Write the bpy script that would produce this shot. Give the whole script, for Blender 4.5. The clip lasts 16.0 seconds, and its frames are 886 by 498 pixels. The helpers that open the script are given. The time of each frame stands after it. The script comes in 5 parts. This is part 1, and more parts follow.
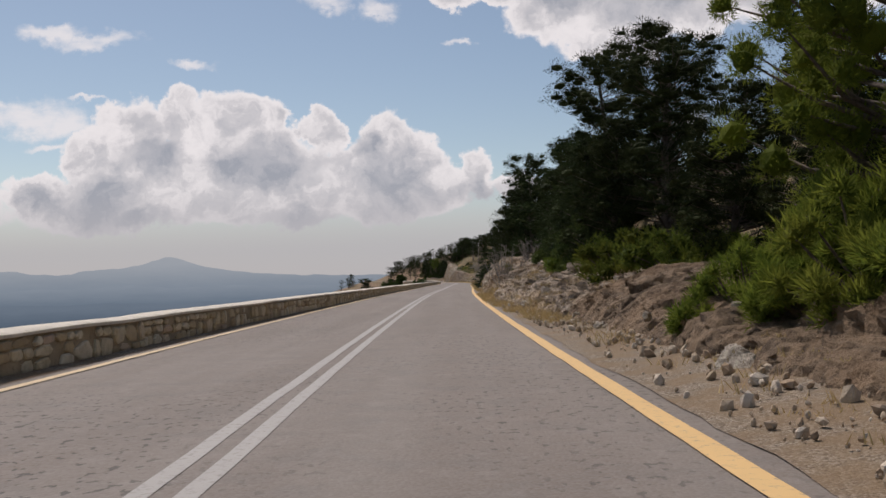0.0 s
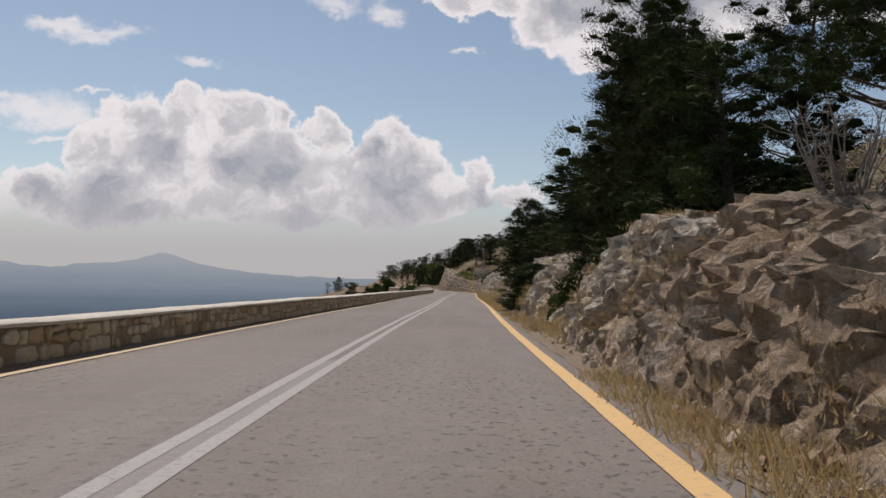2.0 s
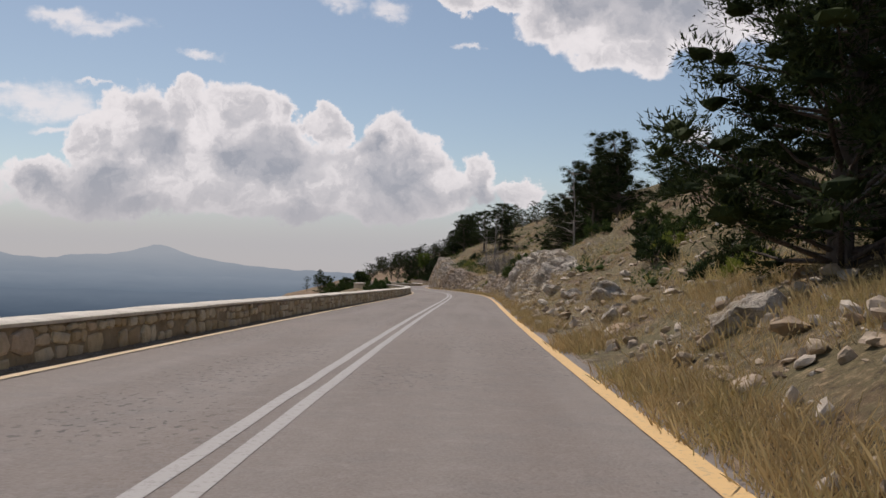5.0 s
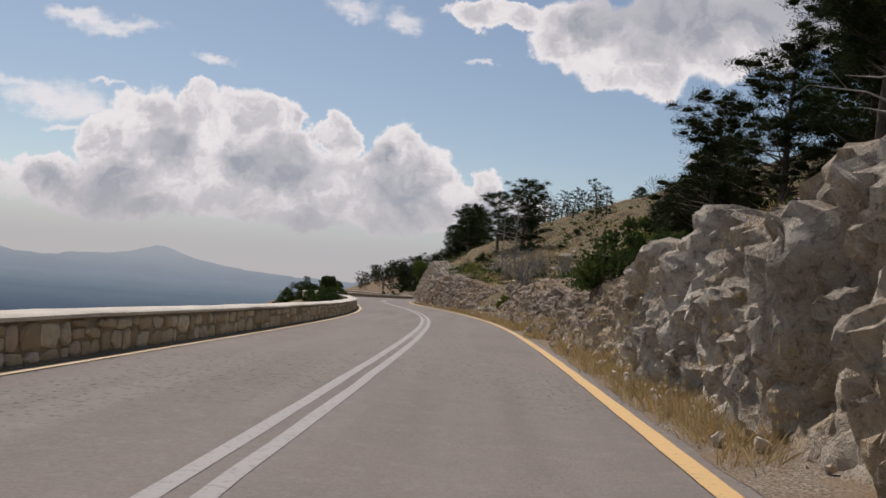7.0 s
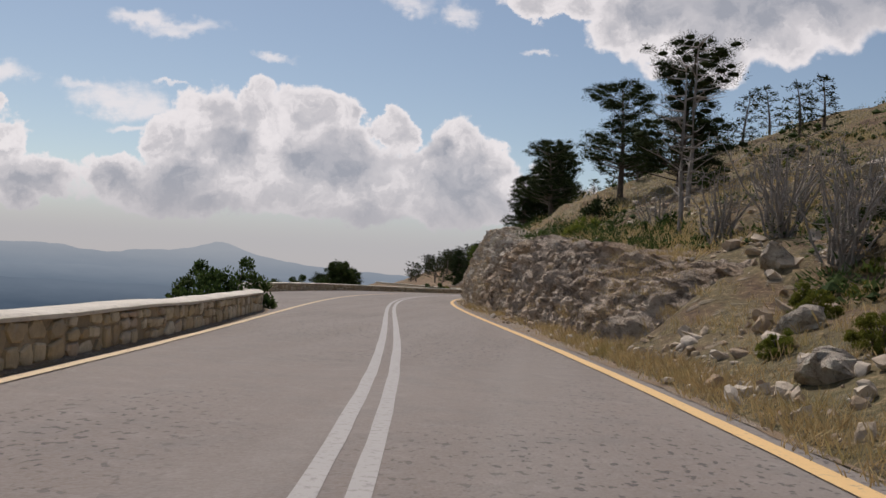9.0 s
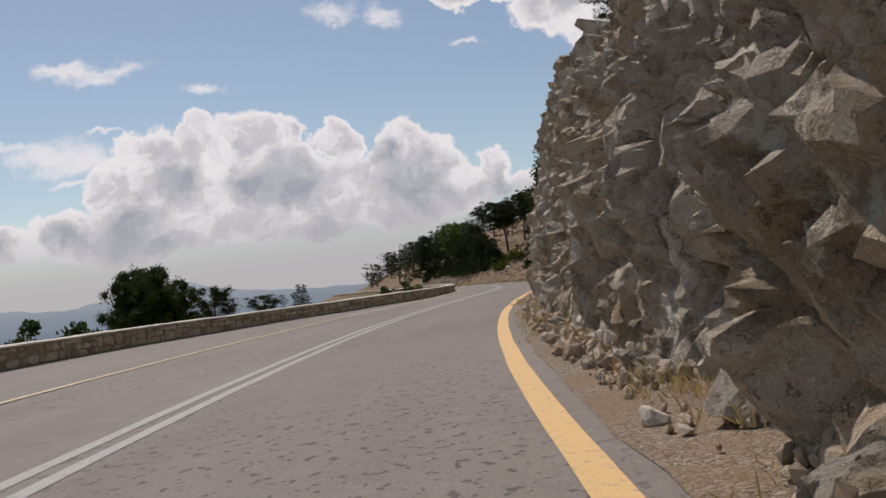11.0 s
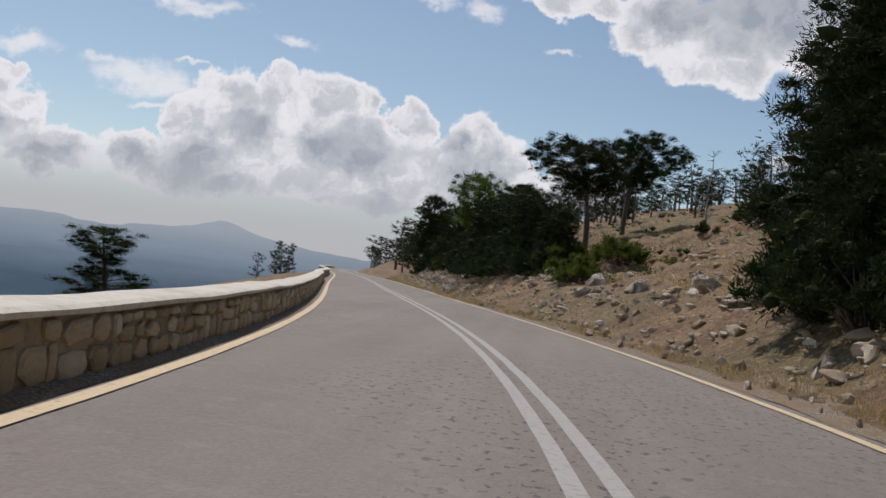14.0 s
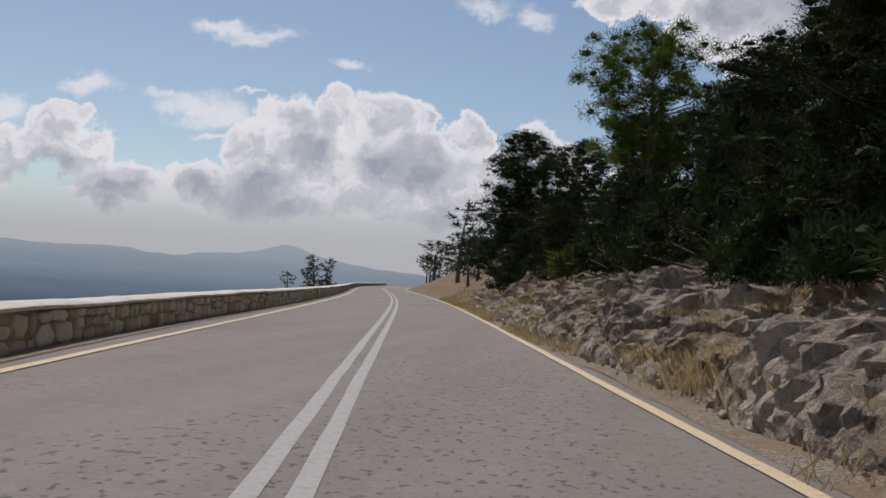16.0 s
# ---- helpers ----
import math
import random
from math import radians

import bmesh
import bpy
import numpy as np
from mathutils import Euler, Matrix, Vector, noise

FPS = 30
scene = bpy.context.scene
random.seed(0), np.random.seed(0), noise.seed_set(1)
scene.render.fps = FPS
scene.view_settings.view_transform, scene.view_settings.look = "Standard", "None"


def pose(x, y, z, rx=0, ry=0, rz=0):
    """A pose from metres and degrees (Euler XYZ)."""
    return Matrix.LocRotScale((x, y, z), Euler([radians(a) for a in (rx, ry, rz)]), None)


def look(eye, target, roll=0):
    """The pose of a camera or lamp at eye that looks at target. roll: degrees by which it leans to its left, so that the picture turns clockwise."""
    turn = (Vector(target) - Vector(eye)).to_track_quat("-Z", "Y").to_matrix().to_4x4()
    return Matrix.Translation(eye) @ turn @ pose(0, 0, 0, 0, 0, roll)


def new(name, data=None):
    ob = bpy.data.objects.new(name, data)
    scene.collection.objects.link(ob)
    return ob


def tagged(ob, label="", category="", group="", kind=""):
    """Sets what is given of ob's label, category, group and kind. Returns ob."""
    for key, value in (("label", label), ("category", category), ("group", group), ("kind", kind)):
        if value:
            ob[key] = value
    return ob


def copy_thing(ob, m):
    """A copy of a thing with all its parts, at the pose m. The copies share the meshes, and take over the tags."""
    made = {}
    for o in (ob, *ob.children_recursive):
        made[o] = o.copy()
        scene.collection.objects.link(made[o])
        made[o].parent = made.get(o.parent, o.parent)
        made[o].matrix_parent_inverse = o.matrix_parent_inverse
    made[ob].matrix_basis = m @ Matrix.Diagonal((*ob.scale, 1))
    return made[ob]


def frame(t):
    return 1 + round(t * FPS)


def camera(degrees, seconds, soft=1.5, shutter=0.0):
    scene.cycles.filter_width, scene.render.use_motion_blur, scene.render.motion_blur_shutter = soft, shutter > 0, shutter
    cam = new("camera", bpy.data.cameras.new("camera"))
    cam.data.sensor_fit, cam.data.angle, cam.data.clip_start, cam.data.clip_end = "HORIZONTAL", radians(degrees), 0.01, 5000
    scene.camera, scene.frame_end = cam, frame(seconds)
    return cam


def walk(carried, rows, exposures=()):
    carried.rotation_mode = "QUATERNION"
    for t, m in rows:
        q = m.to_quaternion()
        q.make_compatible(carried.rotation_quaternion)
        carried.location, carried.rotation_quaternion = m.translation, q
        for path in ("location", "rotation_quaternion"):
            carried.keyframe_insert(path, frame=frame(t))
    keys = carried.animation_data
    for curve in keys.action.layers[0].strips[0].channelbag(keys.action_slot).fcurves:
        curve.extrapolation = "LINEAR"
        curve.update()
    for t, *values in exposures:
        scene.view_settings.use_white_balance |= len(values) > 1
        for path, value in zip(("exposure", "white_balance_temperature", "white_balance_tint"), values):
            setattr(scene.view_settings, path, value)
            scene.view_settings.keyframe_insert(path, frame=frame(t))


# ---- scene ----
cam = camera(50.0, 16.0)
# seconds, x, y, z, turn about x, y, z in degrees
PATH = [
    (0.0, 0.057, 0.000, 1.059, 91.788, 1.338, 1.546),
    (0.5, -0.251, 12.293, 1.053, 91.911, 0.703, 1.390),
    (1.0, -0.505, 24.566, 1.004, 92.476, 1.275, 0.984),
    (1.5, -0.621, 36.795, 1.055, 92.141, -0.544, 1.510),
    (2.0, -0.783, 48.949, 1.050, 92.240, -1.074, 1.358),
    (2.5, -1.003, 61.041, 1.212, 91.878, 1.661, 1.144),
    (3.0, -1.131, 73.084, 1.215, 91.380, 0.304, 1.200),
    (3.5, -1.084, 85.140, 1.154, 92.281, 0.328, -0.063),
    (4.0, -1.017, 97.233, 1.199, 91.530, 1.336, 1.136),
    (4.5, -1.067, 109.339, 1.124, 91.925, -1.021, 1.421),
    (5.0, -1.116, 121.387, 1.118, 91.971, -1.711, 1.360),
    (5.5, -1.117, 133.332, 1.109, 92.198, -2.192, 1.305),
    (6.0, -1.063, 145.188, 1.100, 92.469, -2.633, 1.249),
    (6.5, -0.996, 156.965, 1.091, 92.698, -3.238, 1.292),
    (7.0, -0.990, 168.675, 1.088, 92.796, -4.211, 1.536),
    (7.5, -1.148, 180.360, 1.205, 91.184, -7.404, 2.458),
    (8.0, -1.532, 191.958, 1.132, 92.426, -6.046, 3.423),
    (8.5, -2.034, 203.431, 1.121, 92.060, -4.923, 4.775),
    (9.0, -2.771, 216.285, 1.060, 92.132, -3.498, 5.160),
    (9.5, -4.000, 231.119, 1.000, 92.066, -0.495, 5.182),
    (10.0, -5.656, 246.730, 0.929, 91.995, 2.957, 4.848),
    (10.5, -7.127, 261.963, 0.868, 91.941, 5.801, 4.205),
    (11.0, -8.064, 275.677, 0.870, 91.953, 6.415, 3.243),
    (11.5, -8.343, 288.253, 0.934, 90.825, 6.204, 0.928),
    (12.0, -8.204, 301.284, 0.961, 91.969, 0.900, 0.582),
    (12.5, -8.084, 314.337, 0.957, 92.183, -2.162, 0.449),
    (13.0, -8.003, 327.250, 0.985, 91.374, -3.325, 1.348),
    (13.5, -8.161, 340.008, 1.023, 92.014, -5.933, 2.963),
    (14.0, -8.840, 352.811, 1.039, 91.706, -6.852, 5.738),
    (14.5, -10.297, 365.187, 1.050, 91.750, -7.391, 7.676),
    (15.0, -12.029, 377.647, 1.139, 90.879, -5.601, 8.820),
    (15.5, -13.999, 390.156, 1.021, 91.937, -4.495, 10.381),
    (16.0, -16.101, 402.836, 1.080, 92.140, -3.635, 9.726),
]

walk(cam, [(r[0], pose(*r[1:])) for r in PATH], [(0.0, -0.04, 6750.0, 16.5), (12.0, -0.04, 6700.0, 16.0), (13.5, -0.02, 6450.0, 14.0), (15.0, -0.02, 6400.0, 13.0), (16.0, -0.12, 6400.0, 14.0)])

# ---------------------------------------------------------------- light
SUN_AZ, SUN_EL = radians(-29), radians(53)   # from +y towards +x
to_sun = Vector((math.sin(SUN_AZ) * math.cos(SUN_EL), math.cos(SUN_AZ) * math.cos(SUN_EL), math.sin(SUN_EL)))
sun = new("sun", bpy.data.lights.new("sun", "SUN"))
sun.data.energy, sun.data.angle, sun.data.color = 3.6, radians(0.55), (1.0, 0.955, 0.89)
sun.matrix_world = look((0, 0, 60), Vector((0, 0, 60)) - to_sun)


class Net:
    """Small help for node trees."""

    def __init__(self, tree):
        self.t = tree

    def n(self, kind, **links):
        nd = self.t.nodes.new(kind)
        for k, v in links.items():
            key = int(k[1:]) if k[0] == "i" and k[1:].isdigit() else k.replace("_", " ")
            s = nd.inputs[key]
            if isinstance(v, bpy.types.NodeSocket):
                self.t.links.new(v, s)
            else:
                s.default_value = v
        return nd

    def m(self, op, a, b=0.0, c=0.0, clamp=False):
        nd = self.n("ShaderNodeMath", i0=a, i1=b, i2=c)
        nd.operation, nd.use_clamp = op, clamp
        return nd.outputs[0]

    def v(self, op, a, b=(0, 0, 0)):
        nd = self.n("ShaderNodeVectorMath", i0=a, i1=b)
        nd.operation = op
        return nd.outputs["Value" if op in ("LENGTH", "DOT_PRODUCT") else "Vector"]

    def ramp(self, fac, stops):
        nd = self.n("ShaderNodeValToRGB", i0=fac)
        e = nd.color_ramp.elements
        while len(e) < len(stops):
            e.new(0.5)
        for el, (p, col) in zip(e, stops):
            el.position = p
            el.color = (*col, 1) if len(col) == 3 else col
        return nd.outputs[0]

    def mix(self, f, a, b, mode="MIX"):
        nd = self.n("ShaderNodeMix")
        nd.data_type, nd.blend_type = "RGBA", mode
        for k, v in ((0, f), (6, a), (7, b)):
            if isinstance(v, bpy.types.NodeSocket):
                self.t.links.new(v, nd.inputs[k])
            else:
                nd.inputs[k].default_value = v if k == 0 else (*v, 1)
        return nd.outputs[2]

    def noise(self, vec, scale, detail=4, rough=0.55, dist=0.0):
        return self.n("ShaderNodeTexNoise", Vector=vec, Scale=scale, Detail=detail, Roughness=rough, Distortion=dist).outputs[0]

    def step(self, x, a, b):
        nd = self.n("ShaderNodeMapRange", Value=x, From_Min=a, From_Max=b)
        nd.interpolation_type = "SMOOTHSTEP"
        return nd.outputs[0]

    def cells(self, vec, scale, feature="F1", detail=0.0):
        nd = self.n("ShaderNodeTexVoronoi")
        nd.feature = feature
        nd.inputs["Scale"].default_value, nd.inputs["Detail"].default_value = scale, detail
        self.t.links.new(vec, nd.inputs["Vector"])
        return nd


# sky: clear Nishita sky with cumulus, laid out on the plane y = 1 seen from the origin
world = bpy.data.worlds.new("world")
scene.world = world
world.use_nodes = True
world.node_tree.nodes.clear()
W = Net(world.node_tree)
sky = W.n("ShaderNodeTexSky")
sky.sky_type, sky.sun_disc, sky.sun_elevation, sky.sun_rotation = "NISHITA", False, SUN_EL, SUN_AZ
sky.altitude, sky.air_density, sky.dust_density, sky.ozone_density = 700.0, 1.0, 0.7, 0.55
direc = W.n("ShaderNodeTexCoord").outputs["Generated"]
sep = W.n("ShaderNodeSeparateXYZ", i0=direc)
dx, dy, dz = sep.outputs
ay = W.m("MAXIMUM", W.m("ABSOLUTE", dy), 0.12)
pu, pv = W.m("DIVIDE", dx, ay), W.m("DIVIDE", dz, ay)
flat = W.n("ShaderNodeCombineXYZ", i0=pu, i1=pv, i2=W.m("MULTIPLY", W.m("SIGN", dy), 0.5)).outputs[0]
wob = W.n("ShaderNodeTexNoise", Vector=flat, Scale=17.0, Detail=7.0, Roughness=0.62).outputs[1]
wob = W.v("SUBTRACT", wob, (0.5, 0.5, 0.5))
wob2 = W.cells(flat, 24.0, "SMOOTH_F1", 3.0).outputs[0]
warp = W.v("ADD", flat, W.v("MULTIPLY", wob, (0.085, 0.065, 0.0)))


def puffs(spots, base):
    out = None
    for cu, cv, ru, rv in spots:
        d = W.v("MULTIPLY", W.v("SUBTRACT", base, (cu, cv, 0)), (1 / ru, 1 / rv, 0))
        f = W.m("SUBTRACT", 1.0, W.v("LENGTH", d))
        out = f if out is None else W.m("SMOOTH_MAX", out, f, 0.12)
    return out


CUMULUS = [(-.20, .090, .20, .040), (-.38, .085, .14, .040), (.010, .303, .070, .022), (.095, .288, .080, .050), (.165, .262, .085, .046), (.240, .300, .140, .064), (.400, .330, .170, .070),
           (-.452, .094, .055, .030), (-.405, .140, .042, .042), (-.358, .165, .050, .042), (-.300, .172, .040, .038),
           (-.240, .178, .048, .040), (-.196, .172, .030, .036), (-.150, .160, .026, .030), (-.240, .125, .120, .055),
           (-.330, .110, .110, .050), (-.115, .115, .055, .040), (-.085, .150, .040, .038), (-.055, .125, .036, .040),
           (-.028, .098, .034, .030), (.014, .108, .034, .026), (.055, .100, .028, .020), (-.090, .090, .120, .032),
           (-.560, .090, .080, .034), (-.600, .128, .050, .040), (-.640, .150, .060, .040), (-.620, .172, .030, .016), (-.710, .120, .070, .050)]
HIGH = [(-.470, .182, .062, .022), (-.430, .176, .040, .018), (-.520, .198, .030, .010), (-.438, .150, .034, .006), (-.400, .200, .030, .004), (-.700, .180, .030, .022), (-.600, .205, .045, .014),
        (-.445, .272, .040, .012), (-.292, .238, .028, .009), (-.400, .262, .060, .011), (.000, .246, .018, .005),
        (-.090, .290, .030, .014), (-.150, .300, .040, .012), (.240, .165, .030, .014)]
GREYS = [(-.388, .085, .046, .036), (-.346, .066, .040, .016), (-.331, .134, .040, .022), (-.076, .103, .046, .040), (-.175, .066, .060, .012), (-.451, .088, .032, .016),
         (-.215, .124, .075, .026), (-.110, .136, .026, .016), (.014, .092, .030, .014), (-.640, .105, .060, .020), (-.560, .080, .050, .014), (.200, .312, .130, .042), (.330, .330, .160, .050), (.110, .296, .060, .020)]
f1 = W.m("ADD", puffs(CUMULUS, warp), W.m("MULTIPLY", W.m("SUBTRACT", 0.5, wob2), 0.38))
f2 = W.m("ADD", puffs(HIGH, warp), W.m("MULTIPLY", W.m("SUBTRACT", W.noise(W.v("MULTIPLY", flat, (0.7, 1.5, 1)), 26.0, 8, 0.66), 0.5), 1.5))
a1 = W.step(f1, 0.0, 0.17)
a2 = W.m("MULTIPLY", W.step(f2, -0.10, 0.75), W.m("ADD", 0.45, W.m("MULTIPLY", W.step(W.noise(W.v("MULTIPLY", flat, (0.6, 1.6, 1)), 20.0, 7, 0.65), 0.3, 0.6), 0.55)))
# far behind and above the rider: a loose field of the same clouds
behind = W.step(W.noise(W.v("MULTIPLY", direc, (1, 1, 2.2)), 3.2, 6, 0.6), 0.53, 0.66)
front = W.step(dy, 0.25, 0.5)
alpha = W.m("MAXIMUM", a1, W.m("MULTIPLY", a2, W.m("ADD", 0.86, W.m("MULTIPLY", W.step(pu, -0.02, 0.08), 0.14))))
alpha = W.m("ADD", W.m("MULTIPLY", alpha, front), W.m("MULTIPLY", W.m("SUBTRACT", 1.0, front), behind))
alpha = W.m("MULTIPLY", alpha, 0.97)
grey = W.step(W.m("ADD", puffs(GREYS, W.v("ADD", flat, W.v("MULTIPLY", wob, (0.11, 0.085, 0)))), W.m("MULTIPLY", wob2, -0.35)), -0.60, 0.55)
body = W.m("MULTIPLY", W.step(f1, 0.10, 0.50), 0.60)
mott = W.step(W.noise(warp, 26.0, 6, 0.62), 0.35, 0.72)
dark = W.m("MINIMUM", W.m("ADD", W.m("MULTIPLY", grey, 0.72), W.m("MULTIPLY", body, mott)), 1.0)
cloud = W.ramp(dark, [(0.0, (0.83, 0.83, 0.84)), (0.3, (0.60, 0.61, 0.635)), (1.0, (0.33, 0.365, 0.42))])
haze = W.m("SUBTRACT", 1.0, W.step(pv, 0.030, 0.120))
veil = W.m("ADD", W.m("MULTIPLY", haze, 0.86), 0.05)
bg_sky = W.n("ShaderNodeBackground", Color=W.mix(1.0, sky.outputs[0], (1.0, 1.025, 0.975), "MULTIPLY"), Strength=0.084)
bg_cloud = W.n("ShaderNodeBackground", Color=cloud, Strength=1.0)
bg_haze = W.n("ShaderNodeBackground", Color=(0.432, 0.444, 0.474, 1), Strength=1.0)
mixed = W.n("ShaderNodeMixShader", i0=alpha, i1=bg_sky.outputs[0], i2=bg_cloud.outputs[0])
mixed = W.n("ShaderNodeMixShader", i0=veil, i1=mixed.outputs[0], i2=bg_haze.outputs[0])
W.n("ShaderNodeOutputWorld", Surface=mixed.outputs[0])

# ---------------------------------------------------------------- materials
def material(name):
    mat = bpy.data.materials.new(name)
    mat.use_nodes = True
    mat.node_tree.nodes.clear()
    return mat, Net(mat.node_tree)


def finish(net, colour, rough=0.9, bump=None, strength=0.3, distance=0.02, through_leaf=0.0, spec=0.3):
    kw = {"Roughness": rough, "Specular_IOR_Level": spec}
    if isinstance(colour, tuple):
        colour = (*colour[:3], 1)
    kw["Base_Color"] = colour
    bsdf = net.n("ShaderNodeBsdfPrincipled", **kw)
    if bump is not None:
        b = net.n("ShaderNodeBump", Strength=strength, Distance=distance, Height=bump)
        net.t.links.new(b.outputs[0], bsdf.inputs["Normal"])
    out = bsdf.outputs[0]
    if through_leaf:
        tr = net.n("ShaderNodeBsdfTranslucent", Color=colour)
        out = net.n("ShaderNodeMixShader", i0=through_leaf, i1=out, i2=tr.outputs[0]).outputs[0]
    net.n("ShaderNodeOutputMaterial", Surface=out)


def coords(net):
    return net.n("ShaderNodeTexCoord").outputs["Object"]


def asphalt_material():
    mat, N = material("asphalt")
    p = coords(N)
    broad = N.noise(p, 0.11, 4, 0.6)
    along = N.noise(N.v("MULTIPLY", p, (1.3, 0.06, 1)), 1.0, 3, 0.5)
    mid = N.noise(p, 1.7, 5, 0.62)
    chips = N.cells(p, 42.0)
    pits = N.m("MULTIPLY", N.step(N.noise(N.v("MULTIPLY", p, (1.0, 0.62, 1)), 13.0, 2, 0.5), 0.590, 0.65), N.step(N.noise(N.v("MULTIPLY", p, (1.0, 0.35, 1)), 0.32, 3), 0.40, 0.58))
    col = N.ramp(broad, [(0.3, (0.146, 0.119, 0.100)), (0.7, (0.200, 0.164, 0.138))])
    col = N.mix(N.step(along, 0.35, 0.7), col, (0.196, 0.167, 0.144))
    col = N.mix(N.m("MULTIPLY", N.step(mid, 0.45, 0.70), 0.3), col, (0.120, 0.110, 0.104))
    col = N.mix(N.m("MULTIPLY", N.step(N.noise(p, 3.0, 5, 0.7), 0.52, 0.66), 0.26), col, (0.26, 0.235, 0.21))
    col = N.mix(N.m("MULTIPLY", N.n("ShaderNodeSeparateColor", i0=chips.outputs[1]).outputs[0], 0.22), col, (0.30, 0.285, 0.265))
    col = N.mix(N.m("MULTIPLY", pits, 0.70), col, (0.050, 0.045, 0.042))
    h = N.m("ADD", N.m("MULTIPLY", chips.outputs[0], -0.6), N.m("SUBTRACT", N.m("MULTIPLY", mid, 0.7), pits))
    finish(N, col, 0.85, h, 0.5, 0.012)
    return mat


def paint_material(name, col, worn):
    mat, N = material(name)
    p = coords(N)
    wear = N.step(N.noise(p, 14.0, 6, 0.7), worn, worn + 0.16)
    big = N.noise(p, 0.7, 3, 0.6)
    base = N.mix(N.m("MULTIPLY", big, 0.5), col, tuple(c * 0.72 for c in col))
    c = N.mix(N.m("MULTIPLY", wear, 0.6), base, (0.19, 0.175, 0.16))
    finish(N, c, 0.75, N.noise(p, 60.0, 3), 0.25, 0.004)
    return mat


def rock_material(name, light, dark, ochre):
    mat, N = material(name)
    p = coords(N)
    drift = N.n("ShaderNodeTexNoise", Vector=p, Scale=1.3, Detail=6.0, Roughness=0.65).outputs[1]
    q = N.v("ADD", p, N.v("MULTIPLY", drift, (1.1, 1.1, 1.1)))
    big = N.noise(p, 0.28, 5, 0.6)
    mid = N.noise(q, 1.3, 6, 0.64)
    stain = N.noise(N.v("MULTIPLY", q, (1, 1, 0.45)), 0.8, 7, 0.7)
    knob = N.noise(q, 4.5, 5, 0.62)
    crack = N.cells(q, 1.7, "DISTANCE_TO_EDGE").outputs[0]
    crack2 = N.cells(q, 5.2, "DISTANCE_TO_EDGE").outputs[0]
    half = tuple(0.5 * a + 0.5 * b for a, b in zip(light, dark))
    col = N.ramp(mid, [(0.33, dark), (0.46, half), (0.60, light)])
    col = N.mix(N.m("MULTIPLY", N.step(big, 0.46, 0.60), 0.75), col, ochre)
    col = N.mix(N.m("MULTIPLY", N.step(stain, 0.54, 0.64), 0.5), col, tuple(c * 0.75 for c in dark))
    col = N.mix(N.m("MULTIPLY", N.step(stain, 0.44, 0.36), 0.45), col, tuple(min(0.75, c * 1.22) for c in light))
    col = N.mix(N.m("MULTIPLY", N.step(knob, 0.45, 0.35), 0.55), col, tuple(c * 0.75 for c in dark))
    col = N.mix(N.m("MULTIPLY", N.step(knob, 0.56, 0.66), 0.4), col, tuple(min(0.75, c * 1.2) for c in light))
    # crevice shade put into the colour: dark in this bump's hollows, pale on rises
    pit = N.noise(N.v("MULTIPLY", q, (1, 1, 0.7)), 6.5, 7, 0.76)
    col = N.mix(N.m("MULTIPLY", N.step(pit, 0.45, 0.39), 0.7), col, tuple(c * 0.5 for c in dark))
    col = N.mix(N.m("MULTIPLY", N.step(pit, 0.53, 0.60), 0.55), col, tuple(min(0.75, c * 1.25) for c in light))
    seams = N.m("MAXIMUM", N.m("MULTIPLY", N.step(crack, 0.03, 0.0), 0.5), N.m("MULTIPLY", N.step(crack2, 0.04, 0.0), 0.12))
    col = N.mix(N.m("MULTIPLY", seams, 0.15), col, tuple(c * 0.35 for c in dark))
    h = N.m("ADD", N.m("ADD", N.m("MULTIPLY", mid, 1.6), N.m("MULTIPLY", knob, 0.7)), N.m("MULTIPLY", pit, 0.7))
    finish(N, col, 0.93, h, 1.0, 0.11)
    return mat


